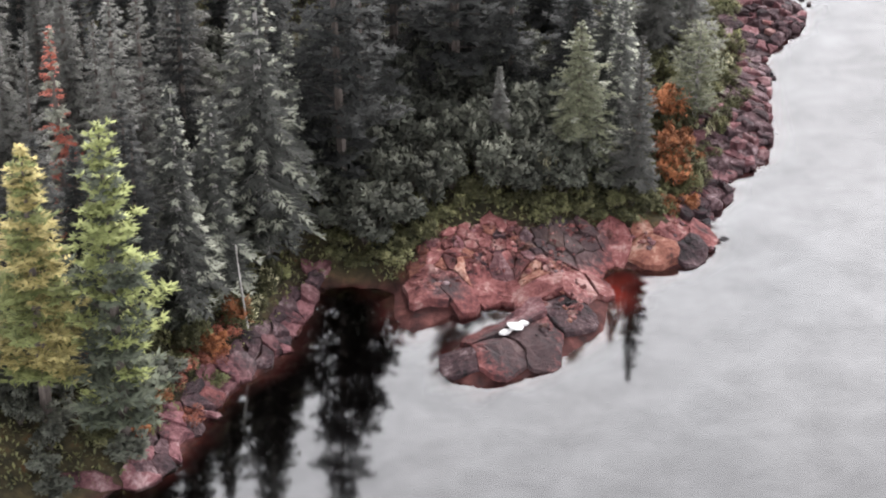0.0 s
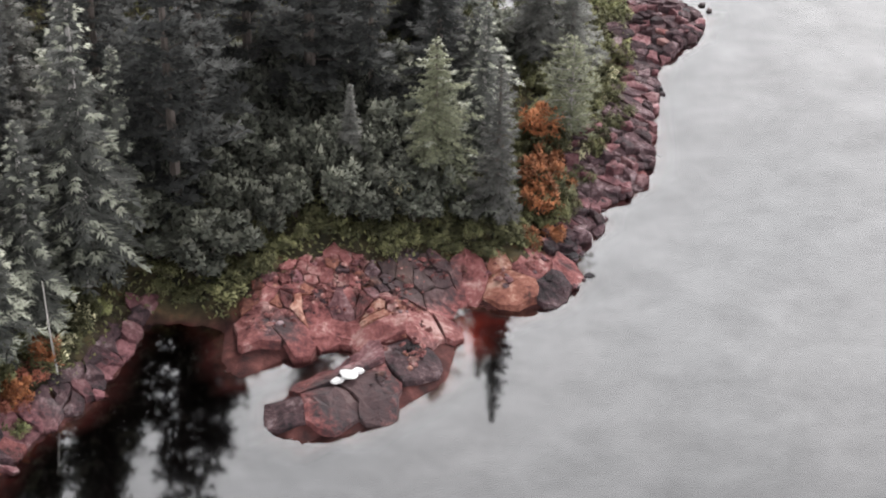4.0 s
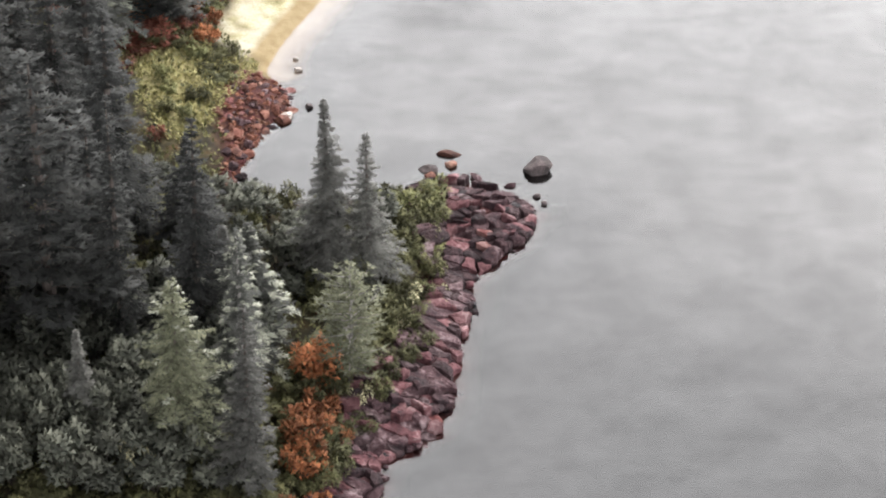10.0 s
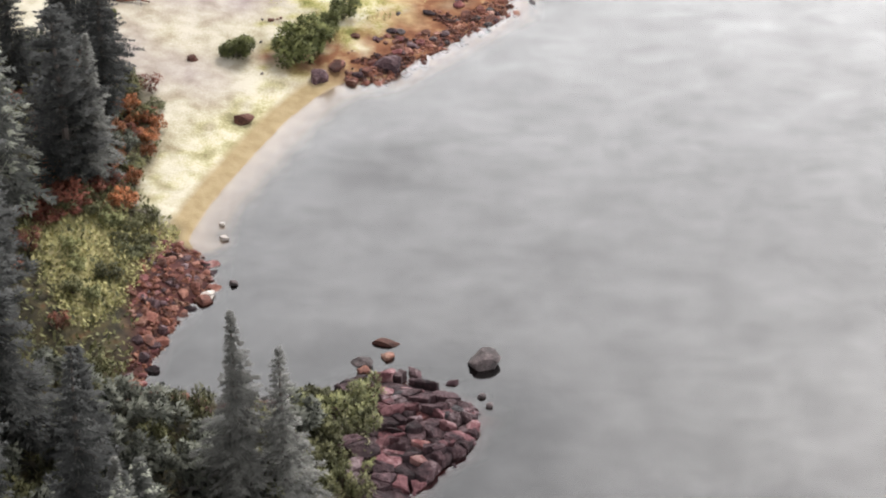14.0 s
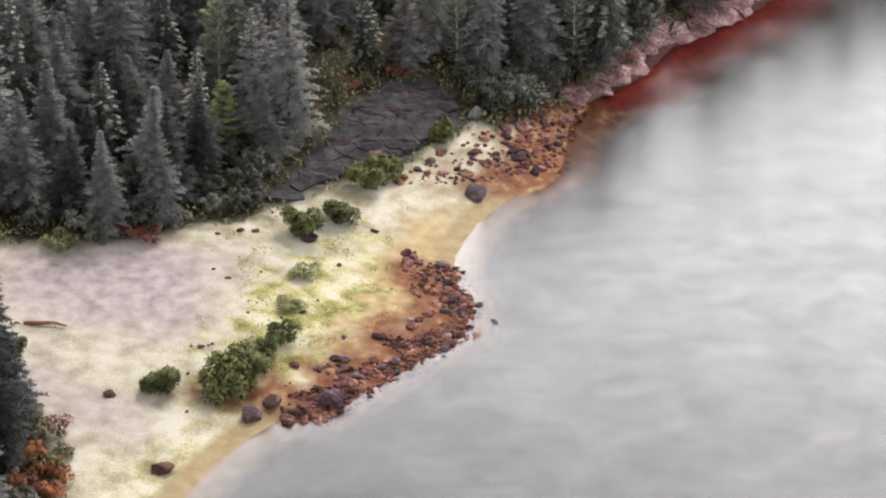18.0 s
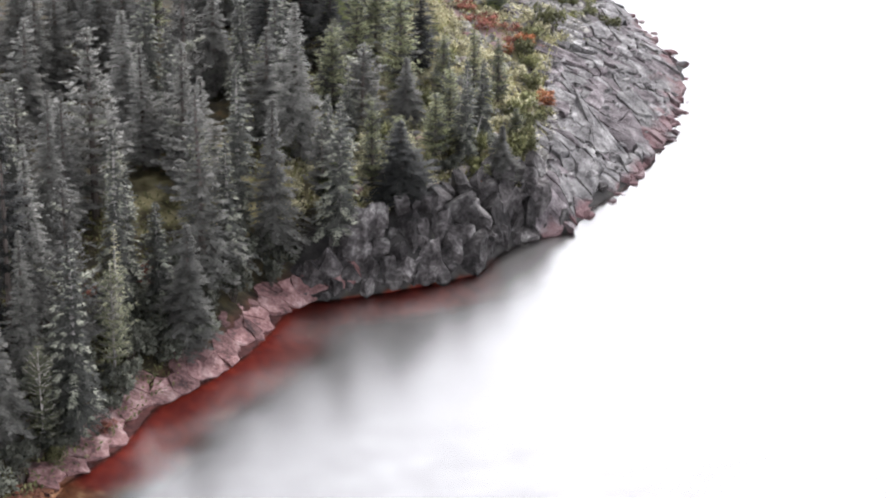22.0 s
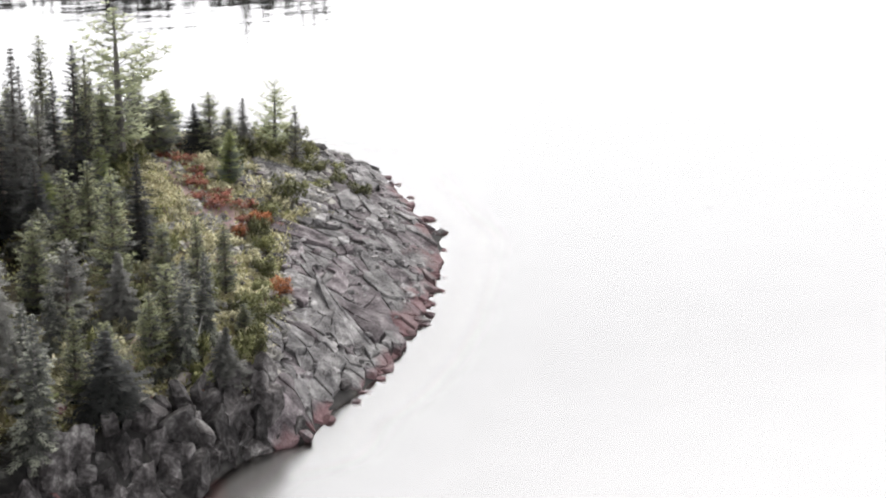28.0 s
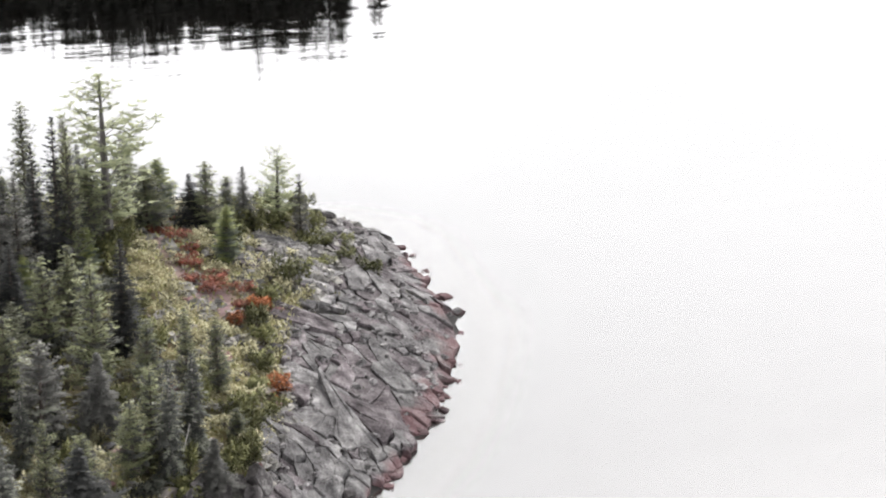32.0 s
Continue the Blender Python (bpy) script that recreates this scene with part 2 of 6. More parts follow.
M_GREY = surface("grey_granite", [(0.06, 0.056, 0.057), (0.17, 0.162, 0.164), (0.275, 0.265, 0.266), (0.45, 0.44, 0.43)], 0.9, 7.0, bump=0.9, vary=0.3, shore_stain=True, crag=0.3)
M_PINK = surface("pink_granite", [(0.06, 0.035, 0.035), (0.15, 0.078, 0.077), (0.25, 0.148, 0.145), (0.38, 0.27, 0.26)], 0.8, 4, bump=0.7, vary=0.25)
M_CLIFF = surface("dark_cliff_rock", [(0.014, 0.012, 0.012), (0.05, 0.045, 0.045), (0.12, 0.11, 0.11), (0.3, 0.29, 0.28)], 0.7, 3.5, bump=1.0, vary=0.5, crag=0.25)
M_RUBBLE = surface("rust_rubble", [(0.03, 0.014, 0.012), (0.1, 0.038, 0.026), (0.19, 0.078, 0.05), (0.3, 0.17, 0.12)], 1.0, 7, bump=0.4, vary=0.6, island=True)
M_RED_RUBBLE = surface("red_rubble", [(0.03, 0.012, 0.013), (0.1, 0.033, 0.033), (0.19, 0.075, 0.07), (0.34, 0.21, 0.19)], 1.0, 6, bump=0.4, vary=0.45, island=True)
M_CAPE_RUBBLE = surface("granite_rubble", [(0.05, 0.046, 0.047), (0.14, 0.132, 0.134), (0.25, 0.24, 0.24), (0.42, 0.41, 0.4)], 1.0, 6, bump=0.5, vary=0.5, island=True)
M_GREY_RUBBLE = surface("grey_rubble", [(0.12, 0.115, 0.11), (0.26, 0.25, 0.235), (0.45, 0.43, 0.39)], 1.0, 6, bump=0.4, vary=0.4, island=True)
M_PALE_STONE = surface("pale_stone", [(0.35, 0.3, 0.27), (0.55, 0.5, 0.46)], 1.5, 8, vary=0.2)
M_WHITE = surface("plain_white", [(0.6, 0.6, 0.6), (0.85, 0.85, 0.84)], 1.5, 8, vary=0.05)
M_DARK_STONE = surface("dark_boulder", [(0.03, 0.028, 0.03), (0.08, 0.065, 0.065), (0.15, 0.12, 0.12)], 1.2, 6, bump=0.5, vary=0.2)
M_BARK = surface("bark", [(0.05, 0.04, 0.035), (0.12, 0.1, 0.09)], 3, 12, stretch=(1, 1, 0.2))
M_PALE_BARK = surface("weathered_wood", [(0.2, 0.19, 0.18), (0.4, 0.38, 0.36)], 3, 12, stretch=(1, 1, 0.2))
M_SNAG_BARK = surface("dark_grey_bark", [(0.07, 0.065, 0.06), (0.17, 0.16, 0.15)], 3, 12, stretch=(1, 1, 0.2))
F_SPRUCE = foliage("spruce_needles", (0.06, 0.06, 0.054), (0.185, 0.182, 0.166), 0.45)
# Darker copy of the spruce needles; the crowns' inner shade is in its colour.
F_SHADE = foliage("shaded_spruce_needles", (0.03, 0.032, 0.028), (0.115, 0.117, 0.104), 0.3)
F_OLIVE_DARK = foliage("grey_olive_needles", (0.07, 0.075, 0.048), (0.23, 0.235, 0.15), 0.25)
F_OLIVE = foliage("olive_pine_needles", (0.09, 0.1, 0.055), (0.29, 0.305, 0.165), 0.3)
F_OPEN = foliage("pale_pine_needles", (0.16, 0.18, 0.09), (0.44, 0.47, 0.27), 0.15)
F_CAPE = foliage("yellow_green_heath", (0.13, 0.13, 0.05), (0.42, 0.41, 0.17), 0.1)
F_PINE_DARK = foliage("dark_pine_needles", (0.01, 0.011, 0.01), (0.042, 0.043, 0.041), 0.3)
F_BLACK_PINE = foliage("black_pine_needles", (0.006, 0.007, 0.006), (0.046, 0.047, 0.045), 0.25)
F_MOSS = foliage("moss_green_leaves", (0.04, 0.042, 0.02), (0.16, 0.156, 0.072), 0.4)
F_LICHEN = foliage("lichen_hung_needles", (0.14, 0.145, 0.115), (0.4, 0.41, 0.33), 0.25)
F_LIME = foliage("lime_pine_needles", (0.11, 0.128, 0.045), (0.34, 0.37, 0.145), 0.2)
F_CREAM = foliage("cream_pine_needles", (0.18, 0.16, 0.06), (0.62, 0.52, 0.22), 0.1)
F_YOUNG = foliage("young_pine_needles", (0.055, 0.066, 0.05), (0.19, 0.21, 0.145), 0.3)
F_RED = foliage("dead_red_needles", (0.18, 0.05, 0.035), (0.42, 0.13, 0.09), 0.1)
F_SHRUB = foliage("dark_shrub_leaves", (0.034, 0.037, 0.029), (0.16, 0.166, 0.132), 0.4)
F_GREEN = foliage("green_shrub_leaves", (0.06, 0.066, 0.03), (0.235, 0.235, 0.1), 0.5)
F_ORANGE = foliage("orange_autumn_leaves", (0.15, 0.055, 0.022), (0.44, 0.165, 0.07), 0.4)
F_SCARLET = foliage("scarlet_heath_leaves", (0.1, 0.034, 0.024), (0.3, 0.1, 0.065), 0.4)
F_PALE = foliage("pale_moss_leaves", (0.3, 0.28, 0.16), (0.7, 0.66, 0.44), 0.2)
F_COVER = foliage("ground_heath", (0.05, 0.055, 0.028), (0.22, 0.21, 0.09), 0.1)
F_STRAW = foliage("straw_grass", (0.2, 0.19, 0.065), (0.6, 0.55, 0.27), 0.1)
F_JUNIPER = foliage("juniper_needles", (0.04, 0.047, 0.016), (0.19, 0.2, 0.07), 0.2)

# ---- land ----
# Shoreline, south to north, stretch by stretch.
SHORE_SOUTH = [(-90, 62), (-45, 80), (-26, 89), (-15.2, 95.9), (-14.1, 96.5), (-12.6, 97.8), (-11.6, 99.9), (-11.0, 102.4), (-10.0, 104.8), (-8.5, 105.8), (-7.4, 108.0), (-7.3, 109.5), (-6.7, 111.6), (-6.2, 113.5), (-4.6, 114.0), (-2.9, 113.0)]
SHORE_LEDGE = [(-2.9, 110.8), (-1.9, 109.1), (-1.0, 109.2), (0.4, 110.6), (2.9, 112.3), (3.6, 111.5), (1.9, 109.6), (0.4, 108.5), (-0.4, 107.0), (0.4, 104.9), (1.8, 104.2), (2.6, 104.8), (4.3, 105.2), (6.0, 106.8), (8.5, 109.6), (8.9, 112.0), (8.3, 115.2), (9.2, 115.6), (10.6, 114.9), (12.5, 115.2), (14.2, 116.9), (14.6, 118.5)]
SHORE_POINT = [(14.2, 120.6), (15.2, 122.1), (15.8, 123.3), (15.6, 124.9), (16.9, 125.9), (18.2, 127.2), (18.7, 130.0), (19.0, 133.7), (19.3, 136.6), (19.5, 139.5), (20.5, 141.8), (21.9, 143.4), (22.6, 146.0), (21.6, 147.2), (20.2, 148.2), (18.9, 148.8), (17.5, 149.1), (16.2, 148.3), (15.0, 147.2), (10.0, 146.6)]
SHORE_COVE = [(6.5, 147.5), (7.0, 149.2), (7.4, 152.1), (7.9, 154.1), (8.9, 155.6), (8.9, 157.2), (8.0, 159.4), (7.5, 160.5), (8.0, 163.0), (8.7, 165.4), (9.7, 168.3), (11.2, 172.4), (12.6, 175.2), (13.8, 176.9), (16.4, 177.7), (17.5, 179.4), (19.2, 181.4), (20.8, 183.4), (22.8, 185.9), (23.0, 188.4)]
SHORE_BEACH = [(22.0, 191.8), (22.0, 194.6), (23.0, 198.2), (24.4, 201.0), (26.3, 202.4), (27.6, 204.2), (27.8, 207.2), (28.1, 211.4), (29.3, 214.3), (32.4, 218.0), (34.9, 223.3), (38.2, 226.6), (40.6, 229.6), (42.4, 233.0), (43.4, 235.4), (45.0, 237.0)]
SHORE_CAPE = [(49.2, 237.8), (51.1, 238.3), (54.1, 239.3), (56.2, 240.1), (58.5, 243.4), (60.7, 245.4), (63.9, 246.3), (65.8, 250.1), (69.2, 253.8), (72.0, 258.2), (74.6, 263.4), (76.7, 269.3), (78.2, 273.5), (79.4, 278.5), (78.6, 282.3), (78.3, 286.5), (77.8, 292.8), (76.8, 295.4), (74.2, 297.6)]
SHORE_BACK = [(66, 301), (54, 305), (38, 309), (15, 312), (-30, 318), (-120, 330), (-400, 340), (-900, 300), (-900, -300), (-300, -60)]
LAND = SHORE_SOUTH + SHORE_LEDGE + SHORE_POINT + SHORE_COVE + SHORE_BEACH + SHORE_CAPE + SHORE_BACK
FAR_LAND = [(-500, 420), (-60, 396), (10, 385), (40, 376), (62, 371), (80, 367), (90, 367), (97, 375), (106, 400), (124, 440), (130, 520), (160, 900), (-500, 900)]
# Steepness of the bank and the height at which it levels off, here and there.
BANKS = [(-13, 99, 0.55, 3.0), (3, 107, 0.62, 1.9), (8, 118, 0.48, 2.6), (16, 128, 0.6, 2.2), (20, 143, 0.36, 1.3), (10, 140, 0.4, 1.8), (7, 154, 0.4, 1.9), (9, 170, 0.22, 1.9), (2, 184, 0.2, 2.4), (20, 186, 0.2, 1.5), (24, 203, 0.17, 1.8), (20, 213, 0.24, 3.2),
         (33, 224, 0.40, 4.5), (43, 238, 0.6, 5.5), (52, 242, 2.0, 5.4), (60, 248, 1.5, 5.4), (70, 260, 0.62, 7.4), (76, 280, 0.55, 9.5), (70, 296, 0.6, 9.0)]


def to_edge(px, py, ring):
    """Signed distance to a closed line: above zero inside."""
    best = np.full(px.shape, 1e9)
    inside = np.zeros(px.shape, bool)
    for (ax, ay), (bx, by) in zip(ring, ring[1:] + ring[:1]):
        dx, dy = bx - ax, by - ay
        k = np.clip(((px - ax) * dx + (py - ay) * dy) / (dx * dx + dy * dy), 0, 1)
        best = np.minimum(best, np.hypot(px - ax - k * dx, py - ay - k * dy))
        if ay != by:
            inside ^= ((ay > py) != (by > py)) & (px < ax + (py - ay) * dx / dy)
    return np.where(inside, best, -best)


def height(px, py):
    """Height of the land, or of the lake's bed, before small relief."""
    px, py = np.asarray(px, float), np.asarray(py, float)
    d = to_edge(px, py, LAND)
    top = slope = total = 0
    for x, y, s, c in BANKS:
        w = 1 / ((px - x) ** 2 + (py - y) ** 2 + 4) ** 1.5
        slope, top, total = slope + w * s, top + w * c, total + w
    slope, top = slope / total, top / total
    land = top * (1 - np.exp(-slope * np.maximum(d, 0) / top)) + 0.012 * np.maximum(d - 10, 0)
    bed = -3.2 * (1 - np.exp(-0.42 * np.maximum(-d, 0) / 3.2))
    far = to_edge(px, py, FAR_LAND)
    h = np.where(d > 0, land, bed)
    return np.where(far > -8, np.maximum(h, np.where(far > 0, 0.3 * np.minimum(far, 14) + 0.06 * np.maximum(far - 14, 0), 0.3 * far)), h)

SOUTH_CREAM_PINES = [(-18.4, 99.6, 14.5, 2.42)]
SOUTH_LIME_PINES = [(-14.7, 98.9, 17.2, 2.15)]
SOUTH_LICHEN_SPRUCES = [(-12.7, 108.5, 13.1, 1.63), (-9.2, 115.5, 16.1, 2.27), (9.6, 126.0, 9.6, 1.12), (-1.6, 159.9, 12.0, 1.96)]
SOUTH_RED_TOPS = [(-18.6, 111.5, 13.9, 1.24)]
SOUTH_SPRUCES = [(-21.8, 114.6, 11.9, 1.56), (-16.8, 117.3, 16.1, 1.72), (-18.4, 120.1, 12.9, 1.76), (-13.3, 117.8, 17.1, 1.72), (7.2, 130.2, 12.2, 1.91), (10.3, 121.3, 9.6, 1.44), (3.0, 123.5, 5.7, 1.11), (12.7, 137.0, 10.0, 1.59), (14.5, 137.4, 8.2, 1.45), (6.0, 138.8, 7.0, 1.83), (2.1, 140.3, 12.7, 2.56), (2.2, 133.2, 10.7, 1.62), (8.2, 132.9, 5.5, 1.4), (2.2, 164.6, 8.4, 1.55), (-1.2, 177.1, 7.7, 1.69)]
SOUTH_DARK_PINES = [(-5.3, 120.5, 17.6, 3.21), (0.6, 130.7, 14.9, 3.58), (-2.8, 132.8, 13.0, 3.09), (1.3, 163.2, 10.2, 2.44)]
SOUTH_PALE_TREES = [(7.2, 123.0, 8.8, 1.95)]
SOUTH_YOUNG_PINES = [(14.1, 129.0, 6.3, 2.18)]
NORTH_LIME_PINES = [(-0.1, 238.4, 10.6, 1.18), (7.6, 221.9, 16.0, 2.68), (7.5, 211.2, 6.5, 1.53), (8.3, 202.7, 4.7, 1.06)]
NORTH_PALE_TREES = [(-4.1, 232.1, 10.3, 2.51)]
NORTH_SPRUCES = [(-8.0, 241.0, 10.4, 2.26), (-3.7, 238.3, 9.7, 2.22), (-0.5, 218.0, 10.1, 1.82), (2.7, 214.0, 10.9, 1.61), (4.7, 217.1, 9.7, 1.58), (5.0, 204.0, 5.4, 1.52), (13.0, 224.1, 11.8, 1.53), (14.3, 229.8, 9.5, 1.59), (18.2, 239.6, 10.2, 1.67), (19.6, 230.3, 10.6, 1.59), (19.3, 218.5, 7.3, 1.59), (24.2, 220.4, 13.3, 1.4), (21.7, 220.1, 8.7, 1.34), (25.7, 217.2, 8.3, 1.97), (27.4, 223.4, 9.6, 1.36), (38.4, 235.6, 13.3, 2.35), (43.2, 240.4, 10.7, 1.86), (37.1, 229.3, 8.0, 1.83), (17.8, 215.4, 5.7, 1.47), (11.0, 214.5, 6.1, 1.14), (12.5, 217.7, 6.2, 1.16), (10.7, 202.0, 5.1, 1.35), (-1.2, 205.7, 6.8, 1.39)]
NORTH_DARK_PINES = [(10.6, 231.2, 15.4, 2.65), (13.2, 238.7, 13.6, 2.39)]
NORTH_LICHEN_SPRUCES = [(-3.3, 213.5, 9.2, 1.61), (-2.0, 211.6, 8.1, 1.44), (1.8, 200.5, 6.3, 1.19), (15.5, 214.8, 5.4, 0.98), (30.1, 219.4, 11.9, 1.49), (32.9, 230.8, 12.5, 1.27), (41.0, 241.3, 12.3, 1.41), (40.0, 236.7, 9.4, 1.17), (47.5, 240.9, 9.1, 1.49)]
NORTH_DEAD_TREES = [(32.8, 229.1, 7.6, 0.63)]
CAPE_OPEN_PINES = [(56.3, 277.9, 12.0, 2.38), (68.4, 286.7, 6.1, 1.07)]
CAPE_SPRUCES = [(52.8, 272.8, 11.2, 1.3), (53.6, 272.7, 10.8, 1.12), (48.6, 271.0, 12.0, 1.65), (50.3, 271.5, 8.2, 1.66), (63.2, 283.3, 5.1, 1.52), (62.2, 283.5, 3.8, 1.2), (64.7, 284.8, 3.8, 1.21), (66.0, 285.7, 4.4, 1.06), (69.9, 286.1, 4.9, 0.9), (55.1, 277.4, 6.9, 1.46), (55.7, 262.9, 7.6, 1.5), (53.8, 258.5, 8.5, 1.9), (53.7, 254.4, 5.0, 1.53), (50.3, 252.2, 6.7, 2.07), (56.7, 257.8, 5.1, 1.39), (51.7, 243.0, 5.6, 2.22), (48.8, 256.2, 6.6, 1.7), (59.2, 248.1, 4.2, 1.33), (46.7, 243.3, 5.5, 1.42), (51.3, 263.7, 6.5, 1.6), (49.7, 265.6, 6.5, 1.62)]
CAPE_DARK_TREES = [(46.5, 270.5, 10.5, 1.4), (47.6, 267.8, 9.2, 1.5), (49.4, 273.6, 9.8, 1.3), (51.6, 275.0, 8.6, 1.2), (45.0, 266.0, 9.4, 1.5), (53.9, 276.2, 7.6, 1.2)]
CAPE_YOUNG_PINES = [(59.1, 282.4, 4.4, 1.9), (55.0, 249.3, 4.9, 1.32), (60.8, 258.6, 4.9, 1.12), (59.0, 258.2, 5.6, 1.05), (52.9, 265.8, 6.2, 1.44)]
CAPE_LICHEN_SPRUCES = [(57.1, 249.7, 7.2, 1.0), (47.3, 245.0, 6.3, 1.08)]
ROCK_SOUTH = [(-16.3, 95.6), (-14.4, 96.9), (-13.3, 100.1), (-12.3, 103.1), (-10.6, 106.0), (-8.8, 108.9), (-7.9, 112.2), (-6.5, 114.9), (-5.8, 114.1), (-2.4, 113.9), (-1.0, 115.2), (0.1, 116.5), (2.6, 117.7), (5.0, 117.4), (6.8, 118.3), (9.4, 118.1), (12.0, 118.2), (13.0, 121.1), (14.1, 123.8), (13.8, 126.0), (15.1, 130.2), (16.6, 134.3), (17.2, 139.5), (16.3, 143.4), (16.0, 147.3), (14.5, 152.0), (34.0, 152.0), (34.0, 90.0), (-16.0, 90.0)]
SAND = [(29.3, 214.8), (27.3, 213.1), (24.7, 210.0), (22.1, 208.5), (20.3, 205.7), (17.9, 203.3), (14.4, 200.0), (10.9, 195.5), (12.0, 195.9), (6.0, 193.3), (2.9, 191.5), (-2.8, 190.6), (-7.1, 189.2), (-4.7, 177.9), (-0.3, 177.5), (1.8, 175.3), (3.9, 172.2), (4.8, 168.6), (4.5, 165.8), (4.5, 163.0), (8.0, 159.3), (40.0, 159.0), (40.0, 215.0)]
COBBLE = [(8.0, 159.3), (5.6, 160.5), (5.4, 156.8), (5.3, 154.4), (5.9, 151.4), (6.0, 148.3), (6.0, 145.0), (14.0, 145.0), (14.0, 159.3)]
GRASS = [(6.2, 160.5), (4.7, 158.4), (3.5, 161.1), (1.8, 164.8), (-0.4, 160.1), (1.9, 154.9), (3.7, 151.5), (4.9, 154.8), (5.7, 157.5)]
DARK_ROCK = [(11.0, 197.3), (13.9, 206.0), (14.9, 209.3), (17.2, 212.7), (19.8, 214.9), (21.9, 210.4), (21.8, 209.0), (18.5, 204.1), (15.5, 202.1), (13.4, 197.9)]
CAPE_ROCK = [(72.2, 290.3), (69.5, 284.3), (66.2, 284.2), (67.1, 274.5), (69.7, 276.0), (67.9, 272.1), (66.1, 267.9), (65.2, 262.5), (65.0, 258.9), (63.1, 253.9), (62.2, 250.1), (60.5, 248.1), (57.0, 246.7), (52.4, 243.0), (49.1, 241.8), (46.0, 242.2), (44.0, 241.0), (46.0, 232.0), (95.0, 232.0), (95.0, 302.0), (74.0, 302.0)]
CAPE_TRAIL = [(58.2, 280.9), (60.4, 282.8), (61.4, 275.0), (63.8, 272.9), (64.1, 269.5), (62.3, 268.1), (60.2, 271.9), (59.4, 277.6)]


def relief(px, py, size, seed):
    """Cheap rolling noise between -1 and 1, by sums of turned waves."""
    rng = np.random.RandomState(seed)
    total = 0
    for k in range(7):
        a, f, p = rng.uniform(0, 6.28), rng.uniform(0.6, 1.7) / size, rng.uniform(0, 6.28)
        total = total + np.sin((px * math.cos(a) + py * math.sin(a)) * f * 6.28 + p + 1.3 * np.sin((px * math.sin(a) - py * math.cos(a)) * f * 3.9 + 2 * p))
    return total / 4.2


def ground_z(px, py):
    px, py = np.asarray(px, float), np.asarray(py, float)
    h = height(px, py)
    rough = np.clip(np.abs(h) * 0.5, 0.03, 0.3) * np.where(to_edge(px, py, SAND) > 0, 0.25, 1)
    bare = np.zeros(px.shape, bool)
    for ring in (ROCK_SOUTH, DARK_ROCK, CAPE_ROCK):
        bare |= to_edge(px, py, ring) > 0
    bare |= (py > 214) & (py < 240) & (h > 0) & (h < 1.0)
    low = np.where(to_edge(px, py, ROCK_SOUTH) > 0, 0.24, np.minimum(0.16, h))
    return h - np.where(bare & (h > 0), low, 0) + np.where(bare, 0.1, 1) * rough * (0.6 * relief(px, py, 5.0, 3) + 0.4 * relief(px, py, 1.9, 4))


STEP, WEST, SOUTH = 0.5, -72.0, 88.0
tx, ty = np.meshgrid(np.arange(WEST, 108, STEP), np.arange(SOUTH, 440, STEP))
TABLES = {}


def table(key, values):
    TABLES[key] = values
    return values


def look_up(key, px, py):
    """Reads a table of the plan between its nodes."""
    v = TABLES[key]
    u = np.clip((np.asarray(px, float) - WEST) / STEP, 0, v.shape[1] - 1.001)
    w = np.clip((np.asarray(py, float) - SOUTH) / STEP, 0, v.shape[0] - 1.001)
    i, j = u.astype(int), w.astype(int)
    a, b = u - i, w - j
    return (v[j, i] * (1 - a) + v[j, i + 1] * a) * (1 - b) + (v[j + 1, i] * (1 - a) + v[j + 1, i + 1] * a) * b


def inside(x, y, ring):
    """Signed distance to the edge of a zone of the plan."""
    if id(ring) not in TABLES:
        table(id(ring), to_edge(tx, ty, ring))
    return float(look_up(id(ring), x, y))


def z_at(x, y):
    return float(look_up("ground", x, y))


table("ground", ground_z(tx, ty))
table("height", height(tx, ty))


def soft(d, width):
    return np.clip(0.5 + d / width, 0, 1)


def axis(fine_from, fine_to, step):
    """Grid lines: close together over the place, ever wider apart to the horizon."""
    near = list(np.arange(fine_from, fine_to + 0.01, step))
    grow, a, b = step, near[0], near[-1]
    low, high = [], []
    while b < 4000:
        grow *= 1.3
        a, b = a - grow, b + grow
        low.append(a)
        high.append(b)
    return np.array(low[::-1] + near + high)


gx, gy = axis(-30, 86, 0.55), axis(90, 310, 0.55)
X, Y = np.meshgrid(gx, gy)
Xf, Yf = X.ravel(), Y.ravel()
Zf = ground_z(Xf, Yf)
Zf = np.where(np.hypot(Xf - 30, Yf - 190) > 1500, np.maximum(Zf, 6), Zf)
nx, ny = len(gx), len(gy)
idx = np.arange(nx * ny).reshape(ny, nx)
quads = np.stack([idx[:-1, :-1], idx[:-1, 1:], idx[1:, 1:], idx[1:, :-1]], -1).reshape(-1, 4)
gm = bpy.data.meshes.new("ground")
gm.from_pydata(np.stack([Xf, Yf, Zf], 1).tolist(), [], quads.tolist())
gm.polygons.foreach_set("use_smooth", [True] * len(gm.polygons))
edge = to_edge(Xf, Yf, LAND)
sand_d, south_d, cobble_d = to_edge(Xf, Yf, SAND), to_edge(Xf, Yf, ROCK_SOUTH), to_edge(Xf, Yf, COBBLE)
grass_d, dark_d, cape_d, trail_d = to_edge(Xf, Yf, GRASS), to_edge(Xf, Yf, DARK_ROCK), to_edge(Xf, Yf, CAPE_ROCK), to_edge(Xf, Yf, CAPE_TRAIL)
wob = 0.5 * relief(Xf, Yf, 3.0, 9)
north_shore = soft(2.0 - edge, 0.8) * ((Yf > 212) & (Yf < 240) & (Xf < 45))
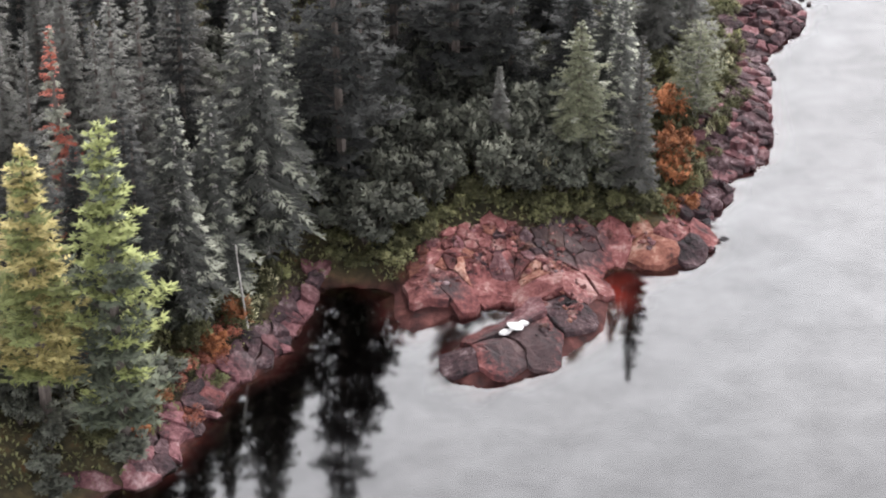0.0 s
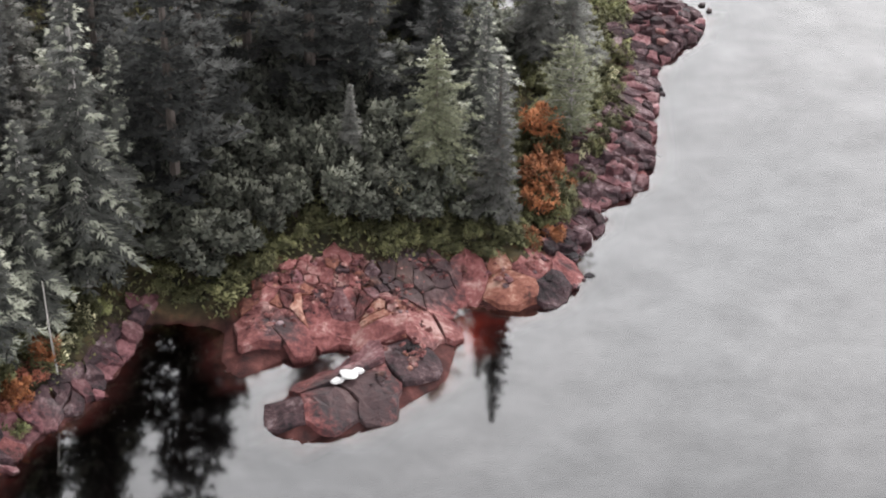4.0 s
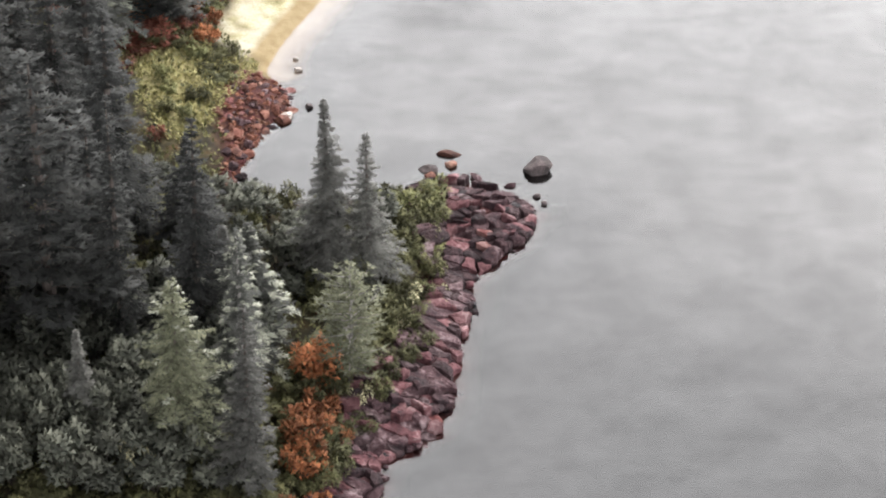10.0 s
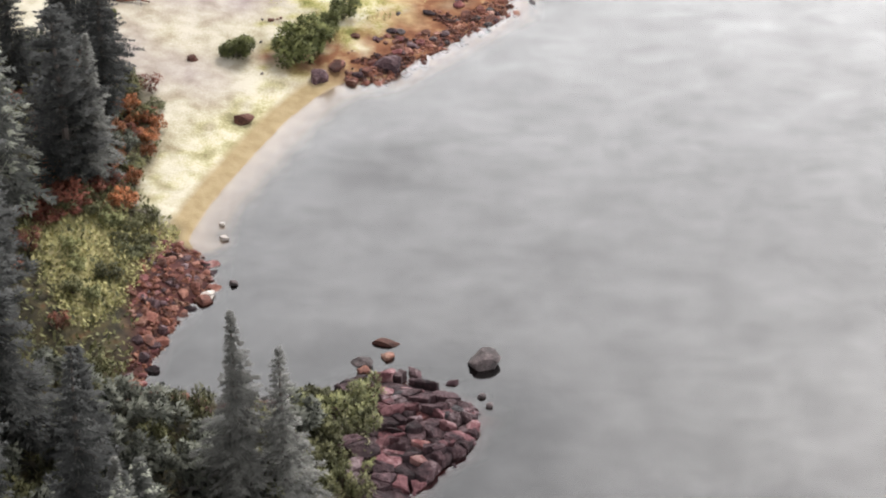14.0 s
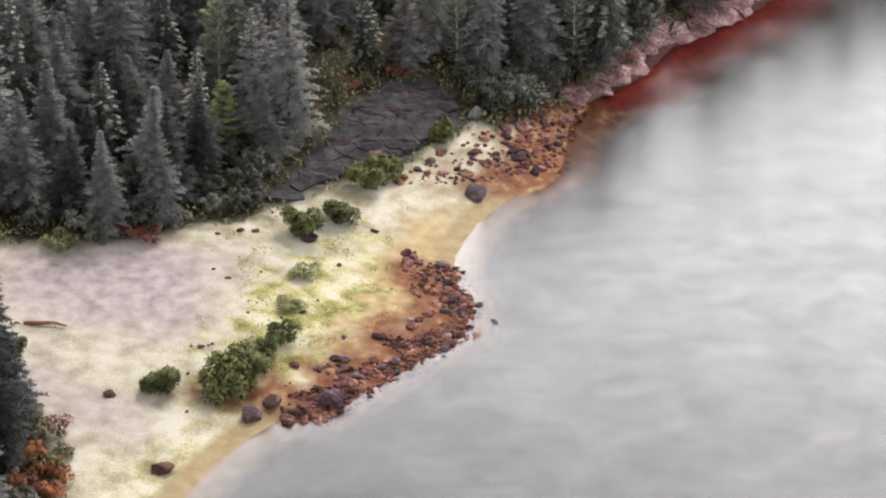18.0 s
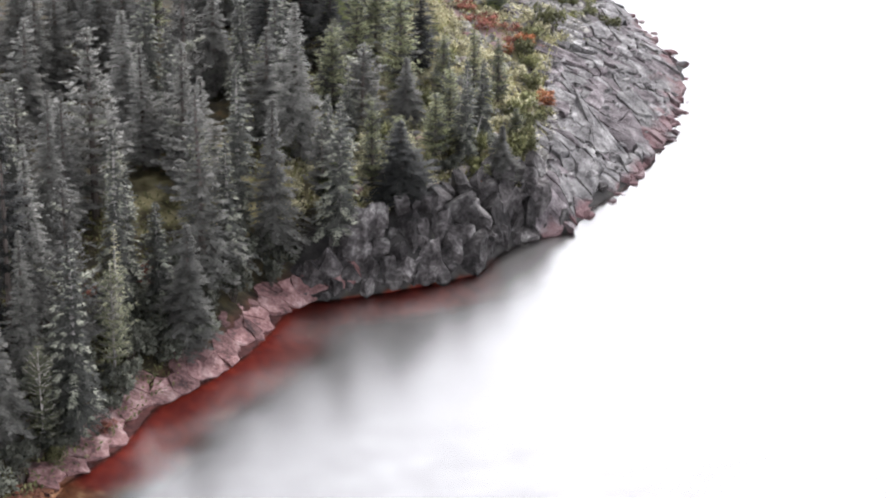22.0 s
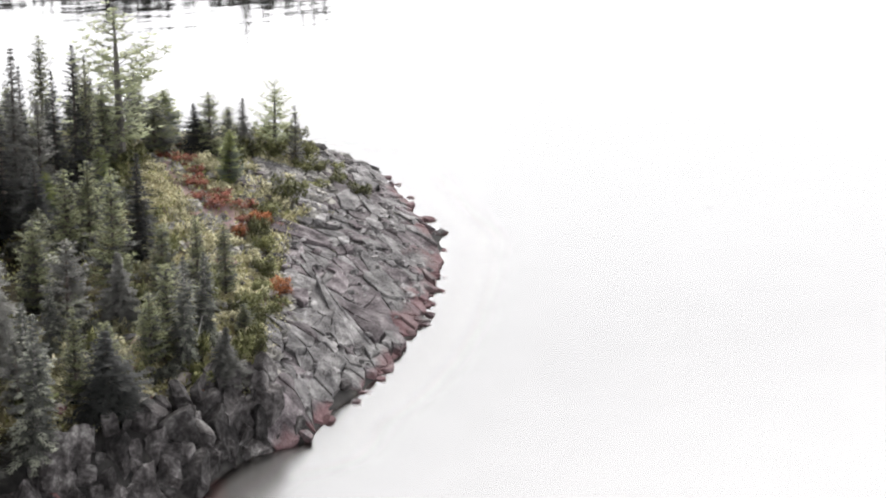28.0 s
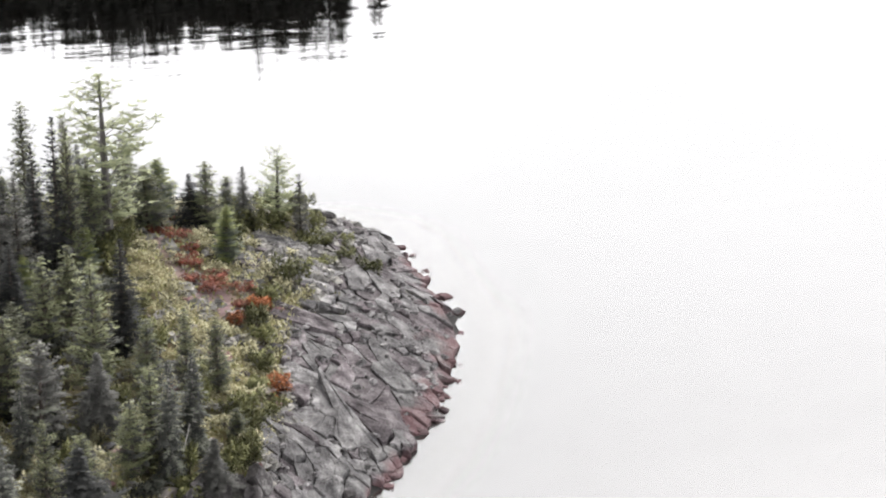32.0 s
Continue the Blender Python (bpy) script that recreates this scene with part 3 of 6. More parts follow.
ZONES = {
    "inland": edge,
    "sand": soft(sand_d + wob, 1.0),
    "red": np.clip(soft(south_d, 0.8) + soft(cobble_d, 0.8) + north_shore + (edge < 0.1) * (cape_d < 0), 0, 1),
    "grey": np.clip(soft(cape_d, 1.0) * (Yf > 225) * np.where(edge < 0, soft(Xf - 56, 5), 1) + soft(dark_d + wob, 0.8), 0, 1),
    "ochre": np.clip(soft(3.6 - edge + 3 * wob, 2.0) * soft(np.minimum(Yf - 177.5, 193 - Yf), 2.0) + soft(3.4 - edge + 3 * wob, 2.0) * soft(np.minimum(Yf - 201.5, 216 - Yf), 2.0), 0, 1),
    "vivid": np.clip(soft(Yf - 206, 6) + np.exp(-((Xf - 8.9) ** 2 + (Yf - 113.6) ** 2) / 3.0), 0, 1),
    "grass": np.clip(soft(grass_d, 1.5) + 0.75 * soft(cape_d + 11, 4) * soft(-cape_d - 0.5, 1.0) * (Yf > 240) * np.clip(0.5 + relief(Xf, Yf, 4.0, 22), 0, 1), 0, 1),
    "mauve": np.clip(sum(k * np.exp(-((Xf - x) ** 2 + (Yf - y) ** 2) / (r * r)) for x, y, r, k in ((1.1, 187.4, 4.2, 1.1), (7.0, 185.6, 3.6, 0.9), (0.9, 177.0, 3.6, 0.8), (6.2, 175.6, 2.6, 0.6), (5.5, 190.0, 2.4, 0.9), (9.5, 190.6, 2.2, 0.5))) + 0.22 * wob, 0, 1),
    "mat": np.clip(soft(2.4 - np.hypot((Xf - 14.2) * 0.8 - (Yf - 186) * 0.22, (Yf - 186) * 0.3) + 1.5 * relief(Xf, Yf, 2.4, 71), 0.6) + 0.55 * soft(1.5 - np.hypot((Xf - 8.4) * 1.1 - (Yf - 170) * 0.5, (Yf - 170) * 0.28) + 1.5 * relief(Xf, Yf, 1.7, 72), 0.7), 0, 1),
    "bronze": soft(2.6 - np.abs(Xf - (16.6 + 0.38 * (Yf - 184) + 0.8 * wob)), 2.2) * soft(np.minimum(Yf - 180, 199 - Yf), 4),
    "trail": soft(trail_d - 0.3 + 0.6 * wob, 0.8),
}
for key, values in ZONES.items():
    gm.attributes.new(key, "FLOAT", "POINT").data.foreach_set("value", values.astype(np.float32))


def ground_material():
    m = bpy.data.materials.new("lakeside_ground")
    m.use_nodes = True
    t = m.node_tree
    n, link = t.nodes, t.links.new
    bsdf = n["Principled BSDF"]
    geo = n.new("ShaderNodeNewGeometry")

    def noise_at(scale, detail=4):
        k = n.new("ShaderNodeTexNoise")
        k.inputs["Scale"].default_value, k.inputs["Detail"].default_value = scale, detail
        link(geo.outputs["Position"], k.inputs["Vector"])
        return k.outputs["Fac"]

    def ramp(value, stops):
        r = n.new("ShaderNodeValToRGB")
        while len(r.color_ramp.elements) < len(stops):
            r.color_ramp.elements.new(0.5)
        for e, (p, c) in zip(r.color_ramp.elements, stops):
            e.position, e.color = p, (*c, 1)
        link(value, r.inputs["Fac"])
        return r.outputs["Color"]

    def zone(key):
        a = n.new("ShaderNodeAttribute")
        a.attribute_name = key
        return a.outputs["Fac"]

    def over(a, b, fac):
        x = n.new("ShaderNodeMix")
        x.data_type = "RGBA"
        link(a, x.inputs["A"])
        link(b, x.inputs["B"])
        link(fac, x.inputs["Factor"])
        return x.outputs["Result"]

    def span(value, low, high, a=0.0, b=1.0):
        r = n.new("ShaderNodeMapRange")
        r.inputs["From Min"].default_value, r.inputs["From Max"].default_value = low, high
        r.inputs["To Min"].default_value, r.inputs["To Max"].default_value = a, b
        link(value, r.inputs["Value"])
        return r.outputs[0]

    mid, fine = noise_at(1.3), noise_at(9, 6)
    pair = n.new("ShaderNodeMix")
    pair.inputs["Factor"].default_value = 0.3
    link(noise_at(0.7, 6), pair.inputs["A"])
    link(fine, pair.inputs["B"])
    both = pair.outputs["Result"]
    soil = ramp(mid, [(0.3, (0.018, 0.017, 0.012)), (0.5, (0.045, 0.038, 0.022)), (0.65, (0.075, 0.06, 0.03)), (0.75, (0.11, 0.05, 0.025))])
    red = ramp(mid, [(0.3, (0.02, 0.009, 0.009)), (0.55, (0.065, 0.023, 0.021)), (0.75, (0.13, 0.052, 0.045))])
    grey = ramp(mid, [(0.3, (0.025, 0.024, 0.024)), (0.6, (0.055, 0.052, 0.05)), (0.78, (0.1, 0.095, 0.08))])
    pale = ramp(both, [(0.36, (0.28, 0.235, 0.15)), (0.48, (0.43, 0.39, 0.28)), (0.6, (0.57, 0.535, 0.43))])
    mauve = ramp(mid, [(0.3, (0.25, 0.2, 0.2)), (0.65, (0.41, 0.355, 0.345))])
    mat = ramp(both, [(0.38, (0.13, 0.13, 0.035)), (0.47, (0.3, 0.28, 0.1)), (0.54, (0.48, 0.435, 0.24)), (0.62, (0.56, 0.53, 0.41))])
    bronze = ramp(mid, [(0.3, (0.34, 0.24, 0.12)), (0.7, (0.5, 0.39, 0.22))])
    tan = ramp(mid, [(0.3, (0.27, 0.2, 0.105)), (0.7, (0.37, 0.29, 0.17))])
    ochre = ramp(mid, [(0.3, (0.12, 0.042, 0.02)), (0.55, (0.22, 0.1, 0.05)), (0.75, (0.38, 0.26, 0.14))])
    straw = ramp(mid, [(0.3, (0.22, 0.19, 0.07)), (0.7, (0.6, 0.54, 0.31))])
    inland = zone("inland")
    dry = over(over(pale, mauve, zone("mauve")), bronze, zone("bronze"))
    dry = over(dry, mat, zone("mat"))
    beach = over(tan, dry, span(inland, 1.0, 1.5))
    beach = over(beach, ochre, zone("ochre"))
    col = over(soil, grey, zone("grey"))
    col = over(col, red, zone("red"))
    col = over(col, beach, zone("sand"))
    col = over(col, straw, zone("grass"))
    col = over(col, ramp(mid, [(0.3, (0.2, 0.13, 0.135)), (0.7, (0.33, 0.24, 0.24))]), zone("trail"))
    # Lake bed: rust-red rock or pale sand in the shallows, painted near-black further out.
    # The near-black tone carries the light lost in deep brown water.
    dimmed_bed = ramp(mid, [(0.3, (0.003, 0.0015, 0.0015)), (0.7, (0.007, 0.003, 0.0025))])
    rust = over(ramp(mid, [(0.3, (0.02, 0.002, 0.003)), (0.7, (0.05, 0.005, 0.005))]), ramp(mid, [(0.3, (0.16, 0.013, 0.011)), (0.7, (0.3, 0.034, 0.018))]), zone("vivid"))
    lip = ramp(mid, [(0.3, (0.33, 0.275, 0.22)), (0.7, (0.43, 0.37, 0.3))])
    shallow = over(over(rust, over(lip, ochre, zone("ochre")), zone("sand")), dimmed_bed, zone("grey"))
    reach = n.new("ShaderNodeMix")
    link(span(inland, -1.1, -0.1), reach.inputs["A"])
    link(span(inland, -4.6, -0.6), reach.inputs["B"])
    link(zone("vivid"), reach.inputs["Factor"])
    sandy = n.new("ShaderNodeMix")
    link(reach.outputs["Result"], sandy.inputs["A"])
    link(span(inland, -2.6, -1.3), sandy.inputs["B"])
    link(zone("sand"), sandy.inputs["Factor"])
    bed = over(dimmed_bed, shallow, sandy.outputs["Result"])
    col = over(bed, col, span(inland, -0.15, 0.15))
    link(col, bsdf.inputs["Base Color"])
    bsdf.inputs["Roughness"].default_value, bsdf.inputs["Specular IOR Level"].default_value = 0.9, 0.2
    bump = n.new("ShaderNodeBump")
    bump.inputs["Strength"].default_value, bump.inputs["Distance"].default_value = 0.22, 0.2
    link(fine, bump.inputs["Height"])
    link(bump.outputs[0], bsdf.inputs["Normal"])
    return m


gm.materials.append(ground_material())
tagged(new("ground", gm), "shore land of forest soil, pale sand, red rock and lake bed darkened offshore", "ground", kind="structure")


def water_material():
    m = bpy.data.materials.new("lake_water")
    m.use_nodes = True
    t = m.node_tree
    t.nodes.clear()
    n, link = t.nodes, t.links.new
    out = n.new("ShaderNodeOutputMaterial")
    clear, mirror, blend, fresnel = n.new("ShaderNodeBsdfTransparent"), n.new("ShaderNodeBsdfGlossy"), n.new("ShaderNodeMixShader"), n.new("ShaderNodeFresnel")
    mirror.inputs["Color"].default_value, mirror.inputs["Roughness"].default_value = (1, 1, 1, 1), 0.05
    fresnel.inputs["IOR"].default_value = WATER_IOR
    geo = n.new("ShaderNodeNewGeometry")
    wave, swell = n.new("ShaderNodeTexNoise"), n.new("ShaderNodeTexNoise")
    wave.inputs["Scale"].default_value, wave.inputs["Detail"].default_value = 0.9, 3
    swell.inputs["Scale"].default_value, swell.inputs["Detail"].default_value = 0.12, 3
    for k in (wave, swell):
        link(geo.outputs["Position"], k.inputs["Vector"])
    add = n.new("ShaderNodeMath")
    add.operation = "MULTIPLY"
    link(wave.outputs["Fac"], add.inputs[0])
    link(swell.outputs["Fac"], add.inputs[1])
    # The open stretch is ruffled by wind; the lee of the banks is glassy.
    def zone(key):
        k = n.new("ShaderNodeAttribute")
        k.attribute_name = key
        return k.outputs["Fac"]

    # Tea-brown water lets light through in the shallows and next to none where it is deep.
    tea = n.new("ShaderNodeMix")
    tea.data_type = "RGBA"
    tea.inputs["A"].default_value, tea.inputs["B"].default_value = (0.95, 0.86, 0.8, 1), (0.03, 0.015, 0.01, 1)
    link(zone("deep"), tea.inputs["Factor"])
    link(tea.outputs["Result"], clear.inputs[0])
    ruffle = n.new("ShaderNodeMapRange")
    ruffle.inputs["To Min"].default_value, ruffle.inputs["To Max"].default_value = 0.055, 0.268
    link(zone("ruffled"), ruffle.inputs["Value"])
    link(ruffle.outputs[0], mirror.inputs["Roughness"])
    # Mottled tones of the reflected sky are painted into the mirror's colour.
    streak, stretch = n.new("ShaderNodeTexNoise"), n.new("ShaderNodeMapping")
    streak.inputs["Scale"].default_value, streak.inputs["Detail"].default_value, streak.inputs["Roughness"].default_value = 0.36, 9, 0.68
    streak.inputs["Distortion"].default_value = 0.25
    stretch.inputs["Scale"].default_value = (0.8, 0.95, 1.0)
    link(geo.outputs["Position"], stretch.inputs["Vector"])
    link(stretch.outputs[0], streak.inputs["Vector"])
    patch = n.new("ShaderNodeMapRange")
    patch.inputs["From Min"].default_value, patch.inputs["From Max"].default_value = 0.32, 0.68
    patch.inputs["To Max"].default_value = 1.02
    link(zone("mottle_low"), patch.inputs["To Min"])
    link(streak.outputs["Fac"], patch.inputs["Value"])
    painted_sheen = n.new("ShaderNodeMath")
    painted_sheen.operation = "MULTIPLY"
    link(patch.outputs[0], painted_sheen.inputs[0])
    link(zone("painted_sheen"), painted_sheen.inputs[1])
    link(painted_sheen.outputs[0], mirror.inputs["Color"])
    flat_bump = n.new("ShaderNodeBump")
    flat_bump.inputs["Strength"].default_value, flat_bump.inputs["Distance"].default_value = 0.012, 0.06
    link(add.outputs[0], flat_bump.inputs["Height"])
    # Long low ripples across the far reach.
    rill, lie, tall_by, bump = n.new("ShaderNodeTexNoise"), n.new("ShaderNodeMapping"), n.new("ShaderNodeMath"), n.new("ShaderNodeBump")
    rill.inputs["Scale"].default_value, rill.inputs["Detail"].default_value = 0.22, 3
    lie.inputs["Scale"].default_value = (0.35, 1.0, 1.0)
    link(geo.outputs["Position"], lie.inputs["Vector"])
    link(lie.outputs[0], rill.inputs["Vector"])
    tall_by.operation = "MULTIPLY"
    link(rill.outputs["Fac"], tall_by.inputs[0])
    link(zone("far"), tall_by.inputs[1])
    bump.inputs["Strength"].default_value, bump.inputs["Distance"].default_value = 1.0, 0.16
    link(tall_by.outputs[0], bump.inputs["Height"])
    link(flat_bump.outputs[0], bump.inputs["Normal"])
    link(bump.outputs[0], mirror.inputs["Normal"])
    link(bump.outputs[0], fresnel.inputs["Normal"])
    link(fresnel.outputs[0], blend.inputs["Fac"])
    link(clear.outputs[0], blend.inputs[1])
    link(mirror.outputs[0], blend.inputs[2])
    link(blend.outputs[0], out.inputs[0])
    return m


WATER_IOR = 2.6
wx, wy = axis(-30, 100, 1.0), axis(84, 390, 1.0)
WX, WY = (g.ravel() for g in np.meshgrid(wx, wy))
idx = np.arange(len(wx) * len(wy)).reshape(len(wy), len(wx))
wm = bpy.data.meshes.new("water")
wm.from_pydata(np.stack([WX, WY, 0 * WX], 1).tolist(), [], np.stack([idx[:-1, :-1], idx[:-1, 1:], idx[1:, 1:], idx[1:, :-1]], -1).reshape(-1, 4).tolist())
offshore = -to_edge(WX, WY, LAND)


def ease(v, low, high):
    k = np.clip((v - low) / (high - low), 0, 1)
    return k * k * (3 - 2 * k)


wm.attributes.new("ruffled", "FLOAT", "POINT").data.foreach_set("value", (np.maximum(0.9 * ease(offshore, 0.3, 5.5), ease(offshore, -0.6, 1.0) * ease(WY + 6 * relief(WX, WY, 24, 53), 160, 180)) * ease(WY, 116, 150) * ease(-WY, -326, -300)).astype(np.float32))
# Reflection strength painted by place: dimmer along the lane, shallows, one patch, north.
wm.attributes.new("painted_sheen", "FLOAT", "POINT").data.foreach_set("value", ((1 - 0.18 * ease(WY, 226, 262)) * (1 - 0.9 * (1 - ease(offshore + 1.7 * relief(WX, WY, 9.0, 55), 0.4, 4.6)) * soft(WY - 208, 6) * ease(-WX, -61, -51)) * (1 - 0.2 * np.exp(-(((WX - 16.8) / 3.4) ** 2 + ((WY - 167.6) / 3.0) ** 2) + 0.8 * relief(WX, WY, 6, 54))) * (1 - 0.28 * ease(WY + 3 * relief(WX, WY, 20, 51), 108, 138) * ease(-WY + 4 * relief(WX, WY, 16, 52), -196, -160))).astype(np.float32))
# Lowest tone of the painted mottling; it fades out northwards.
wm.attributes.new("mottle_low", "FLOAT", "POINT").data.foreach_set("value", (0.76 + 0.22 * ease(WY, 190, 236)).astype(np.float32))
wm.attributes.new("far", "FLOAT", "POINT").data.foreach_set("value", ease(WY, 312, 345).astype(np.float32))
broad = soft(WY - 206, 6)
wm.attributes.new("deep", "FLOAT", "POINT").data.foreach_set("value", (broad * ease(offshore, 3.0, 5.0) + (1 - broad) * np.where(to_edge(WX, WY, SAND) > 0, ease(offshore, 0.6, 2.1), np.where(np.hypot(WX - 8.9, WY - 113.6) < 2.4, ease(offshore, 0.5, 2.0), ease(offshore, 0.0, 1.0)))).astype(np.float32))
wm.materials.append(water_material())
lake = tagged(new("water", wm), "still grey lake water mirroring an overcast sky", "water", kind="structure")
lake.visible_shadow = False


# ---- plants ----
def mesh_of(name, verts, faces, material, smooth=False):
    me = bpy.data.meshes.new(name)
    me.from_pydata(verts, [], faces)
    me.materials.append(material)
    if smooth:
        me.polygons.foreach_set("use_smooth", [True] * len(me.polygons))
    return me


def leafy(name, verts, wants, material, spread=0.16):
    """Foliage out of three-cornered sprays, each shaded by the way its twig faces instead of as a loose flat blade."""
    if not verts:
        return mesh_of(name, [], [], material)
    v, want = np.array(verts, float).reshape(-1, 3), np.array(wants, float).reshape(-1, 3)
    want = want + np.random.RandomState(len(v)).normal(0, spread, want.shape)
    want /= np.maximum(np.linalg.norm(want, axis=1), 1e-6)[:, None]
    f = np.arange(len(v)).reshape(-1, 3)
    turned = (np.cross(v[1::3] - v[::3], v[2::3] - v[::3]) * want).sum(1) < 0
    f[turned] = f[turned][:, ::-1]
    me = mesh_of(name, v.tolist(), f.tolist(), material, True)
    me.normals_split_custom_set_from_vertices(np.repeat(want, 3, 0).tolist())
    return me


def piece(name, me, parent, label=""):
    ob = new(name, me)
    ob.parent = parent
    return tagged(ob, label)


def tube(points, radii, sides, verts, faces):
    """Adds a tapered round bar along points."""
    base = len(verts)
    for k, (p, r) in enumerate(zip(points, radii)):
        q = points[min(k + 1, len(points) - 1)] - points[max(k - 1, 0)]
        u = q.orthogonal().normalized()
        v = q.normalized().cross(u)
        for s in range(sides):
            a = 6.2832 * s / sides
            verts.append(p + r * (math.cos(a) * u + math.sin(a) * v))
    for k in range(len(points) - 1):
        for s in range(sides):
            a, b = base + k * sides + s, base + k * sides + (s + 1) % sides
            faces.append((a, b, b + sides, a + sides))
    faces.append(tuple(base + (len(points) - 1) * sides + s for s in range(sides)))


def spray(p, way, length, width, rng, verts, faces, sag=0.25):
    """One bent, pointed spray of needles."""
    side = way.cross(Vector((rng.gauss(0, 0.5), rng.gauss(0, 0.5), 1))).normalized() * width
    b = len(verts)
    mid = p + way * length * 0.5 + Vector((0, 0, sag * length * 0.2))
    verts += [p, mid + side, p + way * length - Vector((0, 0, sag * length * 0.5)), mid - side]
    faces += [(b, b + 1, b + 2), (b, b + 2, b + 3)]


def needle(px, py, pz, wx, wy, wz, length, width, rng, bag, nx, ny, nz):
    """A small pointed twig of needles from a place along a way, and how it faces."""
    sx, sy, sz = wy - wz * rng.gauss(0, 0.5), wz * rng.gauss(0, 0.5) - wx, rng.gauss(0, 0.35)
    k = width / max(1e-6, math.sqrt(sx * sx + sy * sy + sz * sz))
    m = length / max(1e-6, math.sqrt(wx * wx + wy * wy + wz * wz))
    sx, sy, sz = sx * k, sy * k, sz * k
    bag[0].extend((px + sx, py + sy, pz + sz, px - sx, py - sy, pz - sz, px + wx * m, py + wy * m, pz + wz * m))
    bag[1].extend((nx, ny, nz))


def tree_parts(root, tv, tf, bark, needles, main, second, other):
    crown = piece("crown", leafy("crown", *main, needles), root)
    if second:
        tagged(piece("bough_foliage", leafy("bough_foliage", *other, second), crown), kind="stuff")
    piece("trunk", mesh_of("trunk", tv, tf, bark or M_BARK), root)
    return root


def conifer(name, seed, tall, wide, needles, bark=None, gap=0.34, limbs=8, bare=0.08, droop=0.3, tip=0.85, leaf=(0.4, 0.046), thin=0.0, second=None, share=0.0, tips=False, dense=0.115):
    """A spruce as trunk and crown: whorls of drooping boughs, each set with side twigs like a herringbone."""
    rng = random.Random(seed)
    root = new(name)
    tv, tf = [], []
    lean = Vector((rng.gauss(0, 0.012), rng.gauss(0, 0.012), 1))
    tube([Vector((0, 0, -0.3)), lean * tall * 0.3, lean * tall * 0.7, lean * tall * 0.99], [0.02 * tall, 0.014 * tall, 0.008 * tall, 0.015], 6, tv, tf)
    main, other = ([], []), ([], [])
    z = tall * bare
    lop, full = rng.uniform(0, 6.28), rng.uniform(0.12, 0.3)
    while z < tall * 0.995:
        k = (z - tall * bare) / (tall * (1 - bare))
        reach = wide * (1 - k) ** tip * (0.62 + 0.38 * min(1, (k + 0.05) / 0.16)) * rng.uniform(0.84, 1.12) + 0.07
        turn = rng.uniform(0, 6.28)
        count = max(4, round(limbs * (1 - 0.45 * k)))
        for j in range(count):
            if rng.random() < thin:
                continue
            a = turn + 6.28 * j / count + rng.gauss(0, 0.25)
            long = reach * rng.uniform(0.6, 1.15) * (1 + full * math.sin(a + lop + 0.5 * z)) * (1.25 if rng.random() < 0.07 else 1)
            ca, sa = math.cos(a), math.sin(a)
            rise = 0.55 * k - droop * 0.4 + rng.gauss(0, 0.1)
            start = lean * (z + rng.gauss(0, gap * 0.16))

            def at(s):
                return start.x + ca * long * s, start.y + sa * long * s, start.z + long * (rise * s - droop * s * s * (1 - k))

            if long > 1.0 and k < 0.6:
                tube([Vector(at(0)), Vector(at(0.9))], [0.026, 0.006], 3, tv, tf)
            steps = max(3, int(long / dense))
            odd = second and rng.random() < share
            fit = 0.45 + 0.55 * (1 - k)
            tx_, ty_, tz_ = rng.gauss(0, 0.28), rng.gauss(0, 0.28), rng.gauss(0, 0.2)
            for i in range(steps):
                s = 0.03 + 0.97 * (i + rng.random() * 0.8) / steps
                x, y, zz = at(s)
                size = leaf[0] * (0.7 + 0.4 * (1 - s)) * rng.uniform(0.7, 1.3) * fit
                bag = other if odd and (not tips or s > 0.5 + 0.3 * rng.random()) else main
                twig = min(0.55, 0.4 * long * (1 - s) + 0.08) * fit
                hang = -0.12 - 0.45 * droop * s
                for sgn in (1, -1):
                    dx, dy = ca * 0.7 - sa * sgn * 0.8, sa * 0.7 + ca * sgn * 0.8
                    far = twig * rng.random()
                    needle(x + dx * far, y + dy * far, zz + hang * far, dx, dy, hang + rng.gauss(0, 0.2), size, leaf[1] * rng.uniform(0.8, 1.5), rng, bag, 0.5 * ca + 0.3 * dx + tx_, 0.5 * sa + 0.3 * dy + ty_, 0.75 + tz_)
                    needle(x + dx * far * 0.5, y + dy * far * 0.5, zz + hang * far, dx * 0.5 + ca * 0.5, dy * 0.5 + sa * 0.5, hang - 0.25 + rng.gauss(0, 0.25), size * 0.9, leaf[1], rng, bag, 0.7 * ca + tx_, 0.7 * sa + ty_, 0.4 + tz_)
                if i % 2:
                    needle(x, y, zz, ca + rng.gauss(0, 0.25), sa + rng.gauss(0, 0.25), rng.uniform(-0.3, 0.25), size * 1.1, leaf[1] * 1.2, rng, bag, 0.6 * ca, 0.6 * sa, 0.7)
        z += gap * rng.uniform(0.75, 1.25) * (1 - 0.35 * k)
    root["tall"], root["wide"] = tall, wide * 0.86
    return tree_parts(root, tv, tf, bark, needles, main, second, other)


